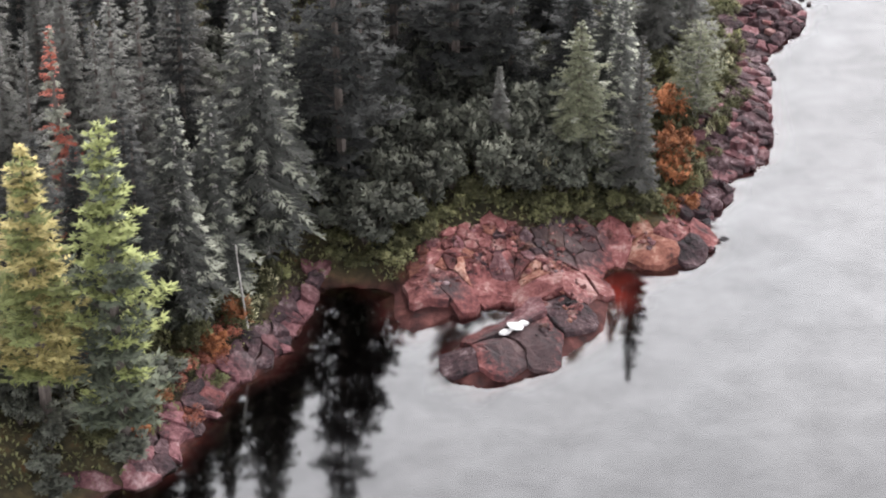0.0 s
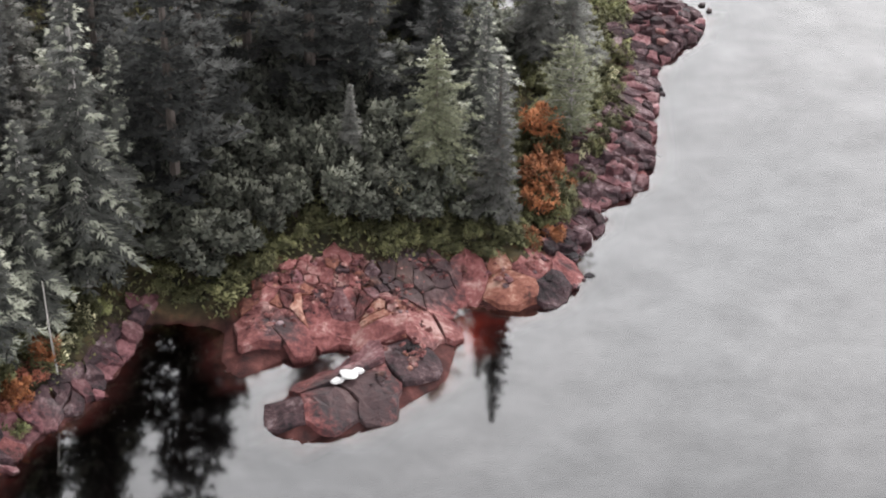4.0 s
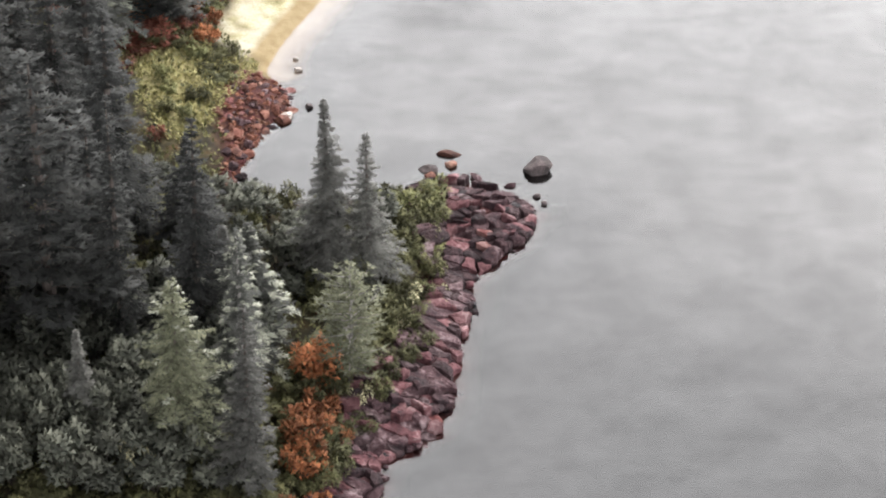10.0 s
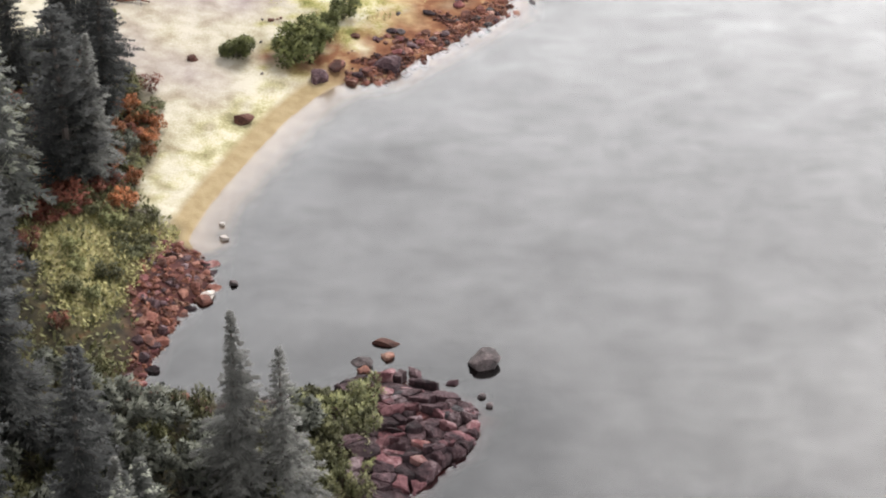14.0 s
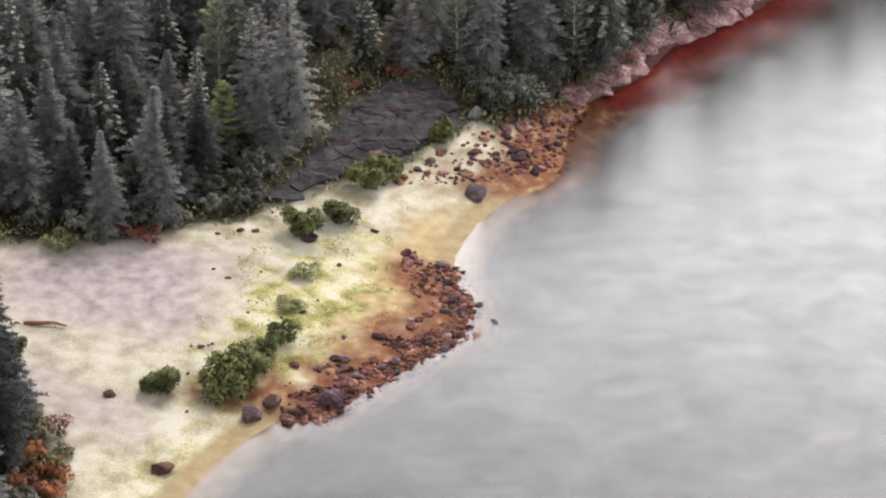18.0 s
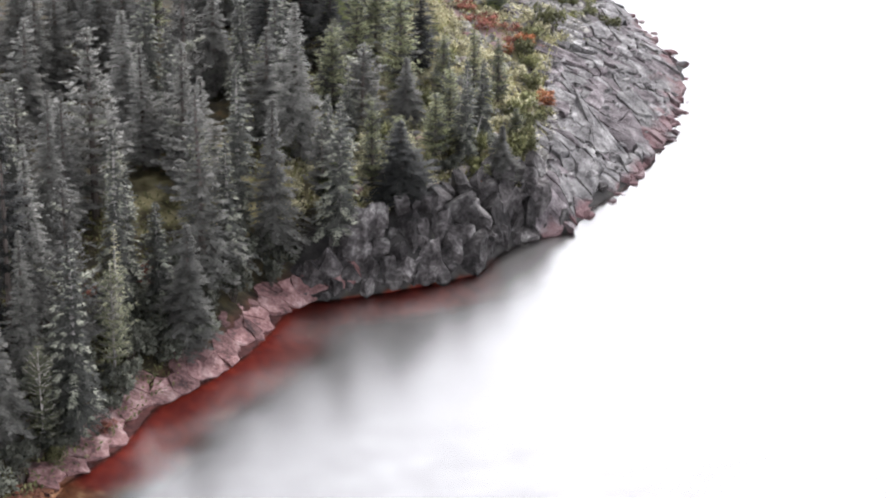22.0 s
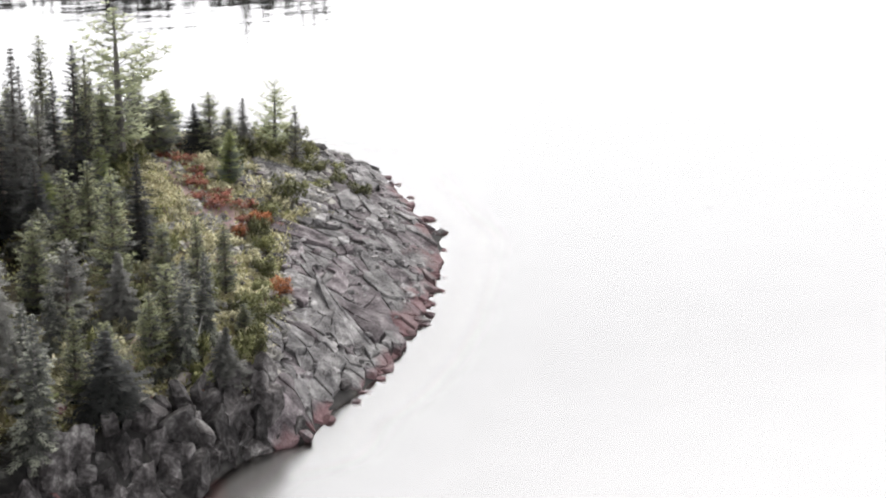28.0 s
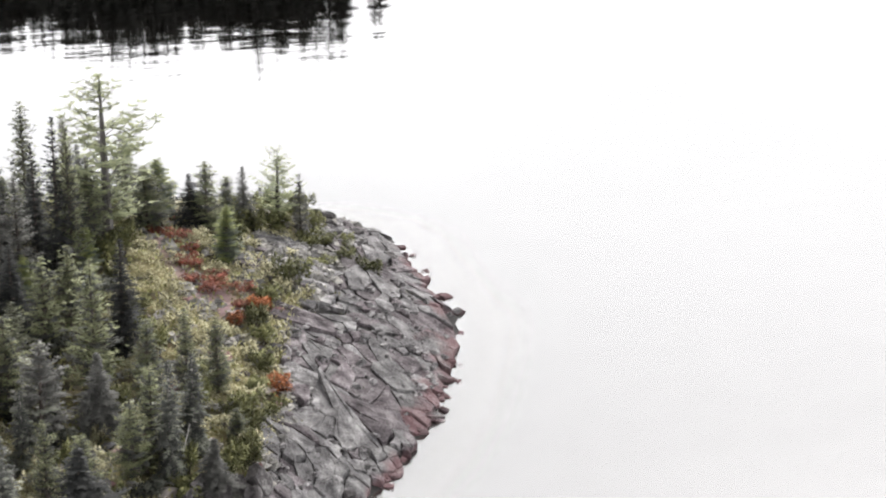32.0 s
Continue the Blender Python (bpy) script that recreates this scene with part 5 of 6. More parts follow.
TAKEN[:] = []
fill("moss_shrub", 34, (12, 18, 121, 147), lambda x, y: -1.2 < inside(x, y, ROCK_SOUTH) < 1.0 and shore_d(x, y) > 1.6, (0.6, 1.3), (0.6, 1.0), 0.8, 75, 0.4)
fill("green_shrub", 4, (12, 18, 124, 147), lambda x, y: -1.2 < inside(x, y, ROCK_SOUTH) < 0.8 and shore_d(x, y) > 1.6, (0.5, 1.0), (0.5, 0.9), 0.9, 76, 0.4)
fill("pale_shrub", 9, (13, 18, 126, 145), lambda x, y: -0.8 < inside(x, y, ROCK_SOUTH) < 0.9 and shore_d(x, y) > 1.4, (0.5, 0.9), (0.4, 0.7), 1.0, 77, 0.4)
fill("shrub", 150, (-14, 14, 112, 134), lambda x, y: wooded(x, y, 2) and inside(x, y, ROCK_SOUTH) < -2.2 and not (x > 9.5 and y > 120), (1.4, 3.4), (0.9, 1.7), 1.1, 11, 0.45)
fill("moss_shrub", 26, (2, 17, 132, 148), lambda x, y: wooded(x, y, 1.2), (0.8, 1.8), (0.7, 1.2), 1.0, 87, 0.45)
fill("shrub", 22, (2, 17, 134, 148), lambda x, y: wooded(x, y, 1.2), (1.2, 2.6), (0.8, 1.4), 1.1, 12, 0.5)
fill("dark_bush", 60, (16, 46, 208, 240), lambda x, y: 1.8 < inside(x, y, LAND) < 7 and wooded(x, y, 1.5), (1.2, 2.6), (0.8, 1.4), 1.1, 13, 0.5)
fill("moss_shrub", 90, (-6, 18, 113, 148), lambda x, y: wooded(x, y, 0.5) and inside(x, y, ROCK_SOUTH) > -3.2, (0.5, 1.1), (0.6, 1.1), 0.7, 14, 0.4)
fill("green_shrub", 46, (44, 72, 242, 298), lambda x, y: wooded(x, y, 1.0) and not (58 < x < 64 and y > 262) and inside(x, y, CAPE_ROCK) > -12, (0.7, 2.0), (0.6, 1.1), 1.0, 15, 0.55)
fill("pale_shrub", 60, (44, 70, 242, 298), lambda x, y: wooded(x, y, 1.0) and inside(x, y, CAPE_ROCK) > -12, (0.4, 1.2), (0.5, 1.0), 1.2, 20, 0.55)
fill("dark_bush", 40, (-8, 12, 191, 204), lambda x, y: wooded(x, y, 1.0) and inside(x, y, SAND) > -6, (0.8, 2.0), (0.7, 1.2), 0.9, 21, 0.5)
fill("dark_bush", 34, (44, 66, 243, 296), lambda x, y: wooded(x, y, 1.0) and not (x > 57.5 and y > 256), (0.8, 2.2), (0.7, 1.2), 1.0, 22, 0.5)
fill("moss_shrub", 5, (0, 7, 151, 165), lambda x, y: inside(x, y, GRASS) > 0.2, (0.4, 0.9), (0.5, 1.0), 1.2, 52, 0.4)
fill("green_shrub", 5, (0, 7, 151, 165), lambda x, y: inside(x, y, GRASS) > 0.2, (0.4, 0.9), (0.5, 1.0), 1.2, 53, 0.4)
fill("orange_shrub", 12, (-1, 6, 160, 178), lambda x, y: -3.2 < inside(x, y, SAND) < 0.3 and shore_d(x, y) > 2, (0.5, 1.1), (0.5, 0.9), 0.9, 73, 0.45)
fill("moss_shrub", 26, (-2, 7, 158, 180), lambda x, y: -3.5 < inside(x, y, SAND) < 0.4 and shore_d(x, y) > 2, (0.4, 1.1), (0.5, 0.9), 0.8, 74, 0.45)
fill("dark_bush", 14, (-3, 8, 148, 178), lambda x, y: wooded(x, y, 1.0) and inside(x, y, SAND) > -4, (0.7, 1.6), (0.6, 1.1), 1.0, 16, 0.55)
fill("scarlet_shrub", 26, (-6, 40, 150, 236), lambda x, y: wooded(x, y, 1.0) and inside(x, y, LAND) < 14, (0.5, 1.0), (0.5, 1.0), 1.2, 17, 0.6)
fill("moss_shrub", 24, (4, 30, 196, 222), lambda x, y: wooded(x, y, 1.0) and inside(x, y, SAND) > -9, (0.8, 1.8), (0.6, 1.1), 1.0, 18, 0.55)
fill("shrub", 22, (-26, -13, 90, 104), lambda x, y: wooded(x, y, 0.6), (1.0, 2.2), (0.8, 1.3), 1.0, 56, 0.5)
fill("moss_shrub", 22, (-16, -6, 97, 115), lambda x, y: wooded(x, y, 0.8) and shore_d(x, y) < 4.5, (0.6, 1.4), (0.6, 1.1), 0.8, 78, 0.4)
fill("shrub", 14, (-22, -6, 96, 116), lambda x, y: wooded(x, y, 1.0), (0.8, 1.8), (0.7, 1.2), 1.0, 19, 0.55)

# Far bank, of which the lake shows the mirror image.
rng = random.Random(77)
fv, ff = [], []
for k in range(480):
    x = rng.uniform(-40, 84) if k % 12 else rng.uniform(60, 92)
    y = next((b for b in range(364, 410) if inside(x, b, FAR_LAND) > 0.8), None)
    if y is None:
        continue
    y += rng.uniform(0, 6)
    tall, wide = (rng.uniform(9, 12) if k % 50 == 0 else rng.uniform(5.8, 8.8) + 0.9 * math.sin(0.31 * x)), rng.uniform(2.0, 3.2)
    foot = Vector((x, y, z_at(x, y) - 0.1))
    tube([foot, foot + Vector((0, 0, tall * 0.6)), foot + Vector((0, 0, tall))], [0.16, 0.1, 0.01], 5, fv, ff)
    for layer in range(16):
        for j in range(9):
            q = layer / 16
            a = rng.uniform(0, 6.28)
            way = Vector((math.cos(a), math.sin(a), rng.uniform(-0.5, 0.1))).normalized()
            spray(foot + Vector((0, 0, tall * (0.06 + 0.93 * q))), way, (wide * (1 - q) + 0.15) * rng.uniform(0.7, 1.2), 0.28 * (1.2 - q), rng, fv, ff)
tagged(new("far_woods", mesh_of("far_woods", fv, ff, F_SPRUCE)), "dark spruce woods on the far bank", "woods", kind="stuff")


# ---- low growth ----
def carpet(name, label, leaves, count, box, keep, size, seed, tall=0.5):
    """Low plants that nobody could count, in one mesh."""
    r = np.random.RandomState(seed)
    px, py = r.uniform(box[0], box[1], count * 4), r.uniform(box[2], box[3], count * 4)
    ok = keep(px, py)
    px, py = px[ok][:count], py[ok][:count]
    n = len(px)
    pz = look_up("ground", px, py) + 0.02
    a, up = r.uniform(0, 6.28, n), r.uniform(0.15, 1.2, n)
    way = np.stack([np.cos(a) * np.cos(up), np.sin(a) * np.cos(up), np.sin(up)], 1) * (size * r.uniform(0.6, 1.5, n))[:, None]
    side = np.stack([-np.sin(a), np.cos(a), r.uniform(-0.4, 0.4, n)], 1) * (size * 0.28)
    p = np.stack([px, py, pz + r.uniform(0, tall, n) * r.uniform(0, 1, n)], 1)
    v = np.concatenate([p, p + way * 0.55 + side, p + way, p + way * 0.55 - side])
    k = np.arange(n)
    faces = np.concatenate([np.stack([k, k + n, k + 2 * n], 1), np.stack([k, k + 2 * n, k + 3 * n], 1)])
    me = mesh_of(name, v.tolist(), faces.tolist(), leaves)
    return tagged(new(name, me), label, "undergrowth", kind="stuff")


def forest_floor(px, py):
    ok = to_edge(px, py, LAND) > 0.6
    for ring in (ROCK_SOUTH, SAND, COBBLE, DARK_ROCK, CAPE_ROCK):
        ok &= to_edge(px, py, ring) < 0.25
    return ok


carpet("heath", "low olive and brown heath on the forest floor", F_COVER, 26000, (-22, 18, 95, 150), forest_floor, 0.26, 1)
carpet("heath", "low olive and brown heath on the forest floor", F_COVER, 34000, (-16, 50, 145, 245), lambda a, b: forest_floor(a, b) & (to_edge(a, b, LAND) < 34) & (a < 40 - 0.2 * (245 - b)), 0.28, 2)
carpet("heath", "low olive and yellow heath on the cape", F_CAPE, 9000, (42, 74, 240, 300), forest_floor, 0.28, 3)
carpet("straw_grass", "yellow-green straw grass behind the beach", F_STRAW, 4500, (-1, 8, 150, 168), lambda a, b: (to_edge(a, b, GRASS) > -0.8) & (to_edge(a, b, LAND) > 0.4), 0.22, 4, 0.3)
carpet("straw_grass", "thin tufts of straw grass on pale sand", F_STRAW, 1600, (9, 20, 180, 205), lambda a, b: (relief(a, b, 3.0, 21) > 0.45) & (to_edge(a, b, LAND) > 3.5) & (to_edge(a, b, SAND) > 0), 0.18, 5, 0.15)
carpet("moss", "pale cream reindeer moss between the rocks", F_PALE, 20000, (44, 74, 240, 298), lambda a, b: forest_floor(a, b) & (to_edge(a, b, CAPE_TRAIL) < 0.2) & (relief(a, b, 4.0, 22) > -0.15) & (to_edge(a, b, CAPE_ROCK) > -11), 0.24, 6, 0.4)
carpet("crack_grass", "tufts of olive grass in rock joints", F_COVER, 2600, (60, 79, 246, 296), lambda a, b: (to_edge(a, b, CAPE_ROCK) > 0) & (to_edge(a, b, LAND) > 2.5) & (relief(a, b, 3.5, 23) > 0.55), 0.2, 7, 0.25)
carpet("crack_grass", "tufts of olive grass in rock joints", F_COVER, 1800, (-2, 20, 104, 148), lambda a, b: (to_edge(a, b, ROCK_SOUTH) > 0) & (to_edge(a, b, ROCK_SOUTH) < 1.6) & (to_edge(a, b, LAND) > 1.2) & (relief(a, b, 2.5, 24) > 0.1), 0.2, 8, 0.25)


# ---- rock ----
def cells(points, reach):
    """Voronoi cells of scattered points, as lists of corners."""
    made = []
    pts = np.array(points)
    for i, (x, y) in enumerate(points):
        poly = [(x - reach, y - reach), (x + reach, y - reach), (x + reach, y + reach), (x - reach, y + reach)]
        d = np.hypot(pts[:, 0] - x, pts[:, 1] - y)
        for j in np.argsort(d)[1:18]:
            if d[j] > 2.9 * reach:
                break
            qx, qy = pts[j]
            mx, my, ex, ey = (x + qx) / 2, (y + qy) / 2, qx - x, qy - y
            cut = []
            for (ax, ay), (bx, by) in zip(poly, poly[1:] + poly[:1]):
                sa, sb = (ax - mx) * ex + (ay - my) * ey, (bx - mx) * ex + (by - my) * ey
                if sa <= 0:
                    cut.append((ax, ay))
                if (sa < 0) != (sb < 0):
                    k = sa / (sa - sb)
                    cut.append((ax + k * (bx - ax), ay + k * (by - ay)))
            poly = cut
            if len(poly) < 3:
                break
        made.append(poly)
    return made


def ledge(name, label, box, keep, size, turn, seed, mats, lift=(0.0, 0.25), gap=0.045, tilt=0.08, mixed=(0.45, 1.7), limit=300, coarse=1.0, tries=14, smooth_rim=0):
    """Jointed bedrock: flat-topped sheets of many sizes parted by thin cracks, some tilted or a step higher than others."""
    r = random.Random(seed)
    root = tagged(new(name), label, "bedrock", kind="structure")
    c, s = math.cos(radians(turn)), math.sin(radians(turn))
    cx, cy = (box[0] + box[1]) / 2, (box[2] + box[3]) / 2
    half = math.hypot(box[1] - box[0], box[3] - box[2]) / 2

    def place(u, v):
        return cx + u * size[0] * c - v * size[1] * s, cy + u * size[0] * s + v * size[1] * c

    seeds, radii = [], []
    for k in range(int(tries * (half / size[0]) * (half / size[1]))):
        u, v = r.uniform(-half, half) / size[0], r.uniform(-half, half) / size[1]
        x, y = place(u, v)
        if not (box[0] - 3 < x < box[1] + 3 and box[2] - 3 < y < box[3] + 3) or not -3 < shore_d(x, y) < 30:
            continue
        want = mixed[1] * r.uniform(0.5, 1) if k * 12 < tries * 14 else mixed[0] + (mixed[1] - mixed[0]) * r.random() ** 5
        if smooth_rim and -0.5 < shore_d(x, y) < smooth_rim:
            want = mixed[1] * r.uniform(0.45, 0.95)
        elif smooth_rim:
            want = mixed[0] + 0.3 * mixed[1] * r.random() ** 3
        if all((u - a) ** 2 + (v - b) ** 2 > (0.5 * (want + w)) ** 2 for (a, b), w in zip(seeds, radii)):
            seeds.append((u, v))
            radii.append(want)
    chosen = [k for k, (u, v) in enumerate(seeds) if box[0] < place(u, v)[0] < box[1] and box[2] < place(u, v)[1] < box[3] and keep(*place(u, v))]
    polys = cells(seeds, 1.5)
    chosen.sort(key=lambda k: -radii[k])
    rest = {}
    for number, k in enumerate(chosen):
        poly = polys[k]
        if len(poly) < 3:
            continue
        ring = [Vector(place(u, v)) for u, v in poly]
        mid = sum(ring, Vector((0, 0))) / len(ring)
        ring = [mid + (p - mid) * next((f - 0.12 for f in (0.3, 0.4, 0.5, 0.6, 0.7, 0.8, 0.9, 1.0) if shore_d(*(mid + (p - mid) * f)) < -0.12), 1) for p in ring]
        fine = []
        for a, b in zip(ring, ring[1:] + ring[:1]):
            fine.append(a)
            if (b - a).length > 0.4:
                fine.append((a + b) / 2 + Vector((r.gauss(0, 1), r.gauss(0, 1))) * min(0.12, 0.08 * (b - a).length))
        n = len(fine)

        def inset(p, by):
            w = p - mid
            return mid + w * max(0.25, 1 - by / max(w.length, 0.05))

        joint, worn = gap * r.choice((0.0, 0.0, 0.1, 0.3, 0.9, 1.8)) * (0.3 if shore_d(mid.x, mid.y) < smooth_rim else 1), r.choice((0.15, 0.3, 0.7)) * (1.7 if shore_d(mid.x, mid.y) < smooth_rim else 1)
        low = [inset(p, joint * r.uniform(0.5, 1.5)) for p in fine]
        top = [inset(p, joint + worn * r.uniform(0.02, 0.14)) for p in fine]
        inner = [mid + (p - mid) * r.uniform(0.45, 0.65) for p in fine]
        flat = np.array([(p.x, p.y) for p in low + low + top + inner] + [(mid.x, mid.y)])
        base = np.maximum(look_up("height", flat[:, 0], flat[:, 1]), -0.6) + coarse * (0.09 * relief(flat[:, 0], flat[:, 1], 1.6, 41) + 0.15 * relief(flat[:, 0], flat[:, 1], 5.0, 42))
        up = r.uniform(*lift)
        lean = Vector((r.gauss(0, tilt), r.gauss(0, tilt)))
        verts = []
        for q, (px, py) in enumerate(flat):
            z = base[q] + lean.dot(Vector((px, py)) - mid)
            if q < n:
                z = base[q] - 0.5
            elif q < 2 * n:
                z += up - worn * r.uniform(0.01, 0.1)
            elif q < 3 * n:
                z += up
            else:
                z += up + r.gauss(0.02, 0.025)
            verts.append((px - mid.x, py - mid.y, z))
        faces = []
        for q in range(n):
            w = (q + 1) % n
            for ring_k in range(3):
                faces.append((ring_k * n + q, ring_k * n + w, (ring_k + 1) * n + w, (ring_k + 1) * n + q))
            faces.append((3 * n + q, 3 * n + w, 4 * n))
        material = mats(mid.x, mid.y, r)
        if number < limit:
            ob = piece("slab", mesh_of("slab", verts, faces, material), root)
            ob.location = (mid.x, mid.y, 0)
        else:
            rv, rf = rest.setdefault(material, ([], []))
            rf += [tuple(q + len(rv) for q in face) for face in faces]
            rv += [(a + mid.x, b + mid.y, z) for a, b, z in verts]
    for material, (rv, rf) in rest.items():
        tagged(piece("rock_fragments", mesh_of("rock_fragments", rv, rf, material), root), kind="stuff")
    return root


def red_mix(x, y, r):
    k = r.random()
    return M_RED if k < 0.55 else M_MAUVE if k < 0.74 else M_ORANGE if k < 0.93 else M_PURPLE


def purple_mix(x, y, r):
    k = r.random()
    return M_PURPLE if k < (0.68 if y > 118 else 0.45) else M_MAUVE if k < 0.95 else M_RED


def grey_mix(x, y, r):
    if y < 250 and r.random() < 0.7:
        return M_WARM_GREY
    return M_GREY if r.random() < 0.62 else M_WARM_GREY


ledge("red_ledge", "cracked red granite ledge with dark lichen by the water", (-4, 16, 103, 120), lambda x, y: shore_d(x, y) > 0.02 and inside(x, y, ROCK_SOUTH) > -0.4, (1.45, 1.75), 25, 1, red_mix, (0.0, 0.2), 0.06, 0.08, (0.2, 2.0), tries=90, smooth_rim=2.4)
ledge("shore_ledge", "sloping purple-red granite slabs along a wooded bank", (-18, -5, 92, 116), lambda x, y: shore_d(x, y) > 0.1 and inside(x, y, ROCK_SOUTH) > -0.3, (1.7, 1.4), 55, 2, purple_mix, (0.0, 0.25), mixed=(0.25, 2.5), tries=40)
ledge("point_ledge", "broken purple-red rock ledges on a narrow point", (11, 24, 118, 150), lambda x, y: shore_d(x, y) > 0.05 and inside(x, y, ROCK_SOUTH) > -0.2 and (y > 120 or x > 15), (1.35, 0.85), 18, 3, purple_mix, (0.0, 0.5), 0.05, 0.12, (0.2, 2.8), tries=40)
ledge("north_ledge", "thin pink-red shore ledge crossed by joints", (26, 48, 210, 241), lambda x, y: 0.05 < shore_d(x, y) < 2.3 and y > 214, (1.5, 1.5), 58, 4, lambda x, y, r: M_PINK, (0.0, 0.03), 0.03, 0.02, coarse=0.3)
ledge("dark_ledge", "bare charcoal-dark rock slope behind the sand", (9, 24, 195, 217), lambda x, y: inside(x, y, DARK_ROCK) > 0.2, (2.0, 1.5), 35, 5, lambda x, y, r: M_LICHEN_ROCK if r.random() < 0.88 else M_PURPLE, (0.0, 0.05), 0.01, 0.03, (0.25, 2.4), tries=26, coarse=0.9)
ledge("cape_ledge", "sloping grey granite cape with long diagonal joints", (60, 81, 246, 272), lambda x, y: shore_d(x, y) > 0.05 and inside(x, y, CAPE_ROCK) > -0.3 and x > 61.5, (2.5, 3.1), -18, 6, grey_mix, (0.0, 0.36), 0.07, 0.055, (0.12, 2.8), tries=100, coarse=0.9)
ledge("cape_ledge", "sloping grey granite cape with long diagonal joints", (64, 81, 272, 300), lambda x, y: shore_d(x, y) > 0.05 and inside(x, y, CAPE_ROCK) > -0.3, (2.5, 3.1), -18, 7, grey_mix, (0.0, 0.36), 0.07, 0.055, (0.12, 2.8), tries=100, coarse=0.9)


def boulder_mesh(seed, cuts=9, fine=2, squash=(1, 1, 0.75), boxy=0.6):
    """A stone of radius one with broken flat faces."""
    r = random.Random(seed)
    bm = bmesh.new()
    bmesh.ops.create_icosphere(bm, subdivisions=fine, radius=1.0)
    planes = []
    turn = Euler((r.gauss(0, 0.3), r.gauss(0, 0.3), r.uniform(0, 6.28))).to_matrix()
    for way in ((1, 0, 0), (-1, 0, 0), (0, 1, 0), (0, -1, 0), (0, 0, 1)):
        if r.random() < boxy:
            planes.append((turn @ Vector(way), r.uniform(0.5, 0.72)))
    for k in range(cuts):
        planes.append((Vector((r.gauss(0, 1), r.gauss(0, 1), r.gauss(0, 0.8))).normalized(), r.uniform(0.5, 0.85)))
    for v in bm.verts:
        p = v.co.copy()
        for nrm, cut in planes:
            over = p.dot(nrm) - cut
            if over > 0:
                p -= nrm * over
        p += Vector((r.gauss(0, 0.02), r.gauss(0, 0.02), r.gauss(0, 0.02)))
        v.co = Vector((p.x * squash[0], p.y * squash[1], p.z * squash[2]))
    me = bpy.data.meshes.new("stone")
    bm.to_mesh(me)
    bm.free()
    return me


SHAPES = [boulder_mesh(200 + k, 6 + k % 6) for k in range(10)]
BIG_SHAPES = [boulder_mesh(220 + k, 10, 3, boxy=0) for k in range(6)]
BLOCKS = [boulder_mesh(240 + k, 4, 3, (1.3, 1.3, 1.3), 1) for k in range(7)]
COATED = {}


def coated(me, material):
    key = (me.name, material.name)
    if key not in COATED:
        c = me.copy()
        c.materials.append(material)
        COATED[key] = c
    return COATED[key]


def stone(name, x, y, size, material, label, group, r, sink=0.35, z=None, shapes=None, parent=None):
    ob = new(name, coated(r.choice(shapes or SHAPES), material))
    z = max(float(look_up("height", x, y)) if inside(x, y, ROCK_SOUTH) > 0 else z_at(x, y), -0.15) if z is None else z
    ob.location = (x, y, z + size[2] * (0.7 - 2 * sink * 0.7))
    ob.rotation_euler = (r.gauss(0, 0.15), r.gauss(0, 0.15), r.uniform(0, 6.28))
    ob.scale = size
    if parent:
        ob.parent = parent
    else:
        tagged(ob, label, "rock", group)
    return ob


def stones(name, count, box, keep, sizes, mats, label, group, seed):
    r = random.Random(seed)
    done = tries = 0
    while done < count and tries < count * 60:
        tries += 1
        x, y = r.uniform(box[0], box[1]), r.uniform(box[2], box[3])
        if not keep(x, y):
            continue
        k = sizes[0] + (sizes[1] - sizes[0]) * r.random() ** 2.2
        stone(name, x, y, (k * r.uniform(0.8, 1.4), k * r.uniform(0.7, 1.1), k * r.uniform(0.6, 0.9)), r.choice(mats), label, group, r)
        done += 1


r = random.Random(5)
stone("boulder", 22.4, 150.2, (0.95, 0.85, 0.68), M_DARK_STONE, "dark rounded boulder standing in the lake off the point", "", r, 0.36, 0.0, BIG_SHAPES)
for x, y, a, b, m in [(16.8, 150.0, 0.75, 0.45, M_DARK_STONE), (17.8, 151.7, 0.95, 0.4, M_RUST), (17.9, 150.6, 0.45, 0.4, M_RUST), (19.3, 149.3, 0.6, 0.3, M_PURPLE), (16.9, 149.4, 0.5, 0.3, M_RUST), (22.8, 146.9, 0.25, 0.2, M_DARK_STONE), (22.4, 147.6, 0.3, 0.2, M_DARK_STONE), (21.0, 148.6, 0.4, 0.2, M_PURPLE)]:
    stone("lake_rock", x, y, (a, b, 0.35), m, "low rock breaking the lake surface off the point", "rocks off the point", r, 0.45, 0.0)
for x, y, a, m in [(10.1, 156.5, 0.32, M_DARK_STONE), (8.6, 158.1, 0.3, M_DARK_STONE), (8.7, 157.6, 0.18, M_DARK_STONE), (9.2, 160.6, 0.32, M_PALE_STONE), (9.0, 161.9, 0.25, M_PALE_STONE), (9.0, 155.4, 0.5, M_PALE_STONE), (8.9, 154.9, 0.55, M_RUST)]:
    stone("cove_rock", x, y, (a, a * 0.9, a * 0.8), m, "small rock standing in shallow cove water", "rocks in the cove", r, 0.35, 0.0)
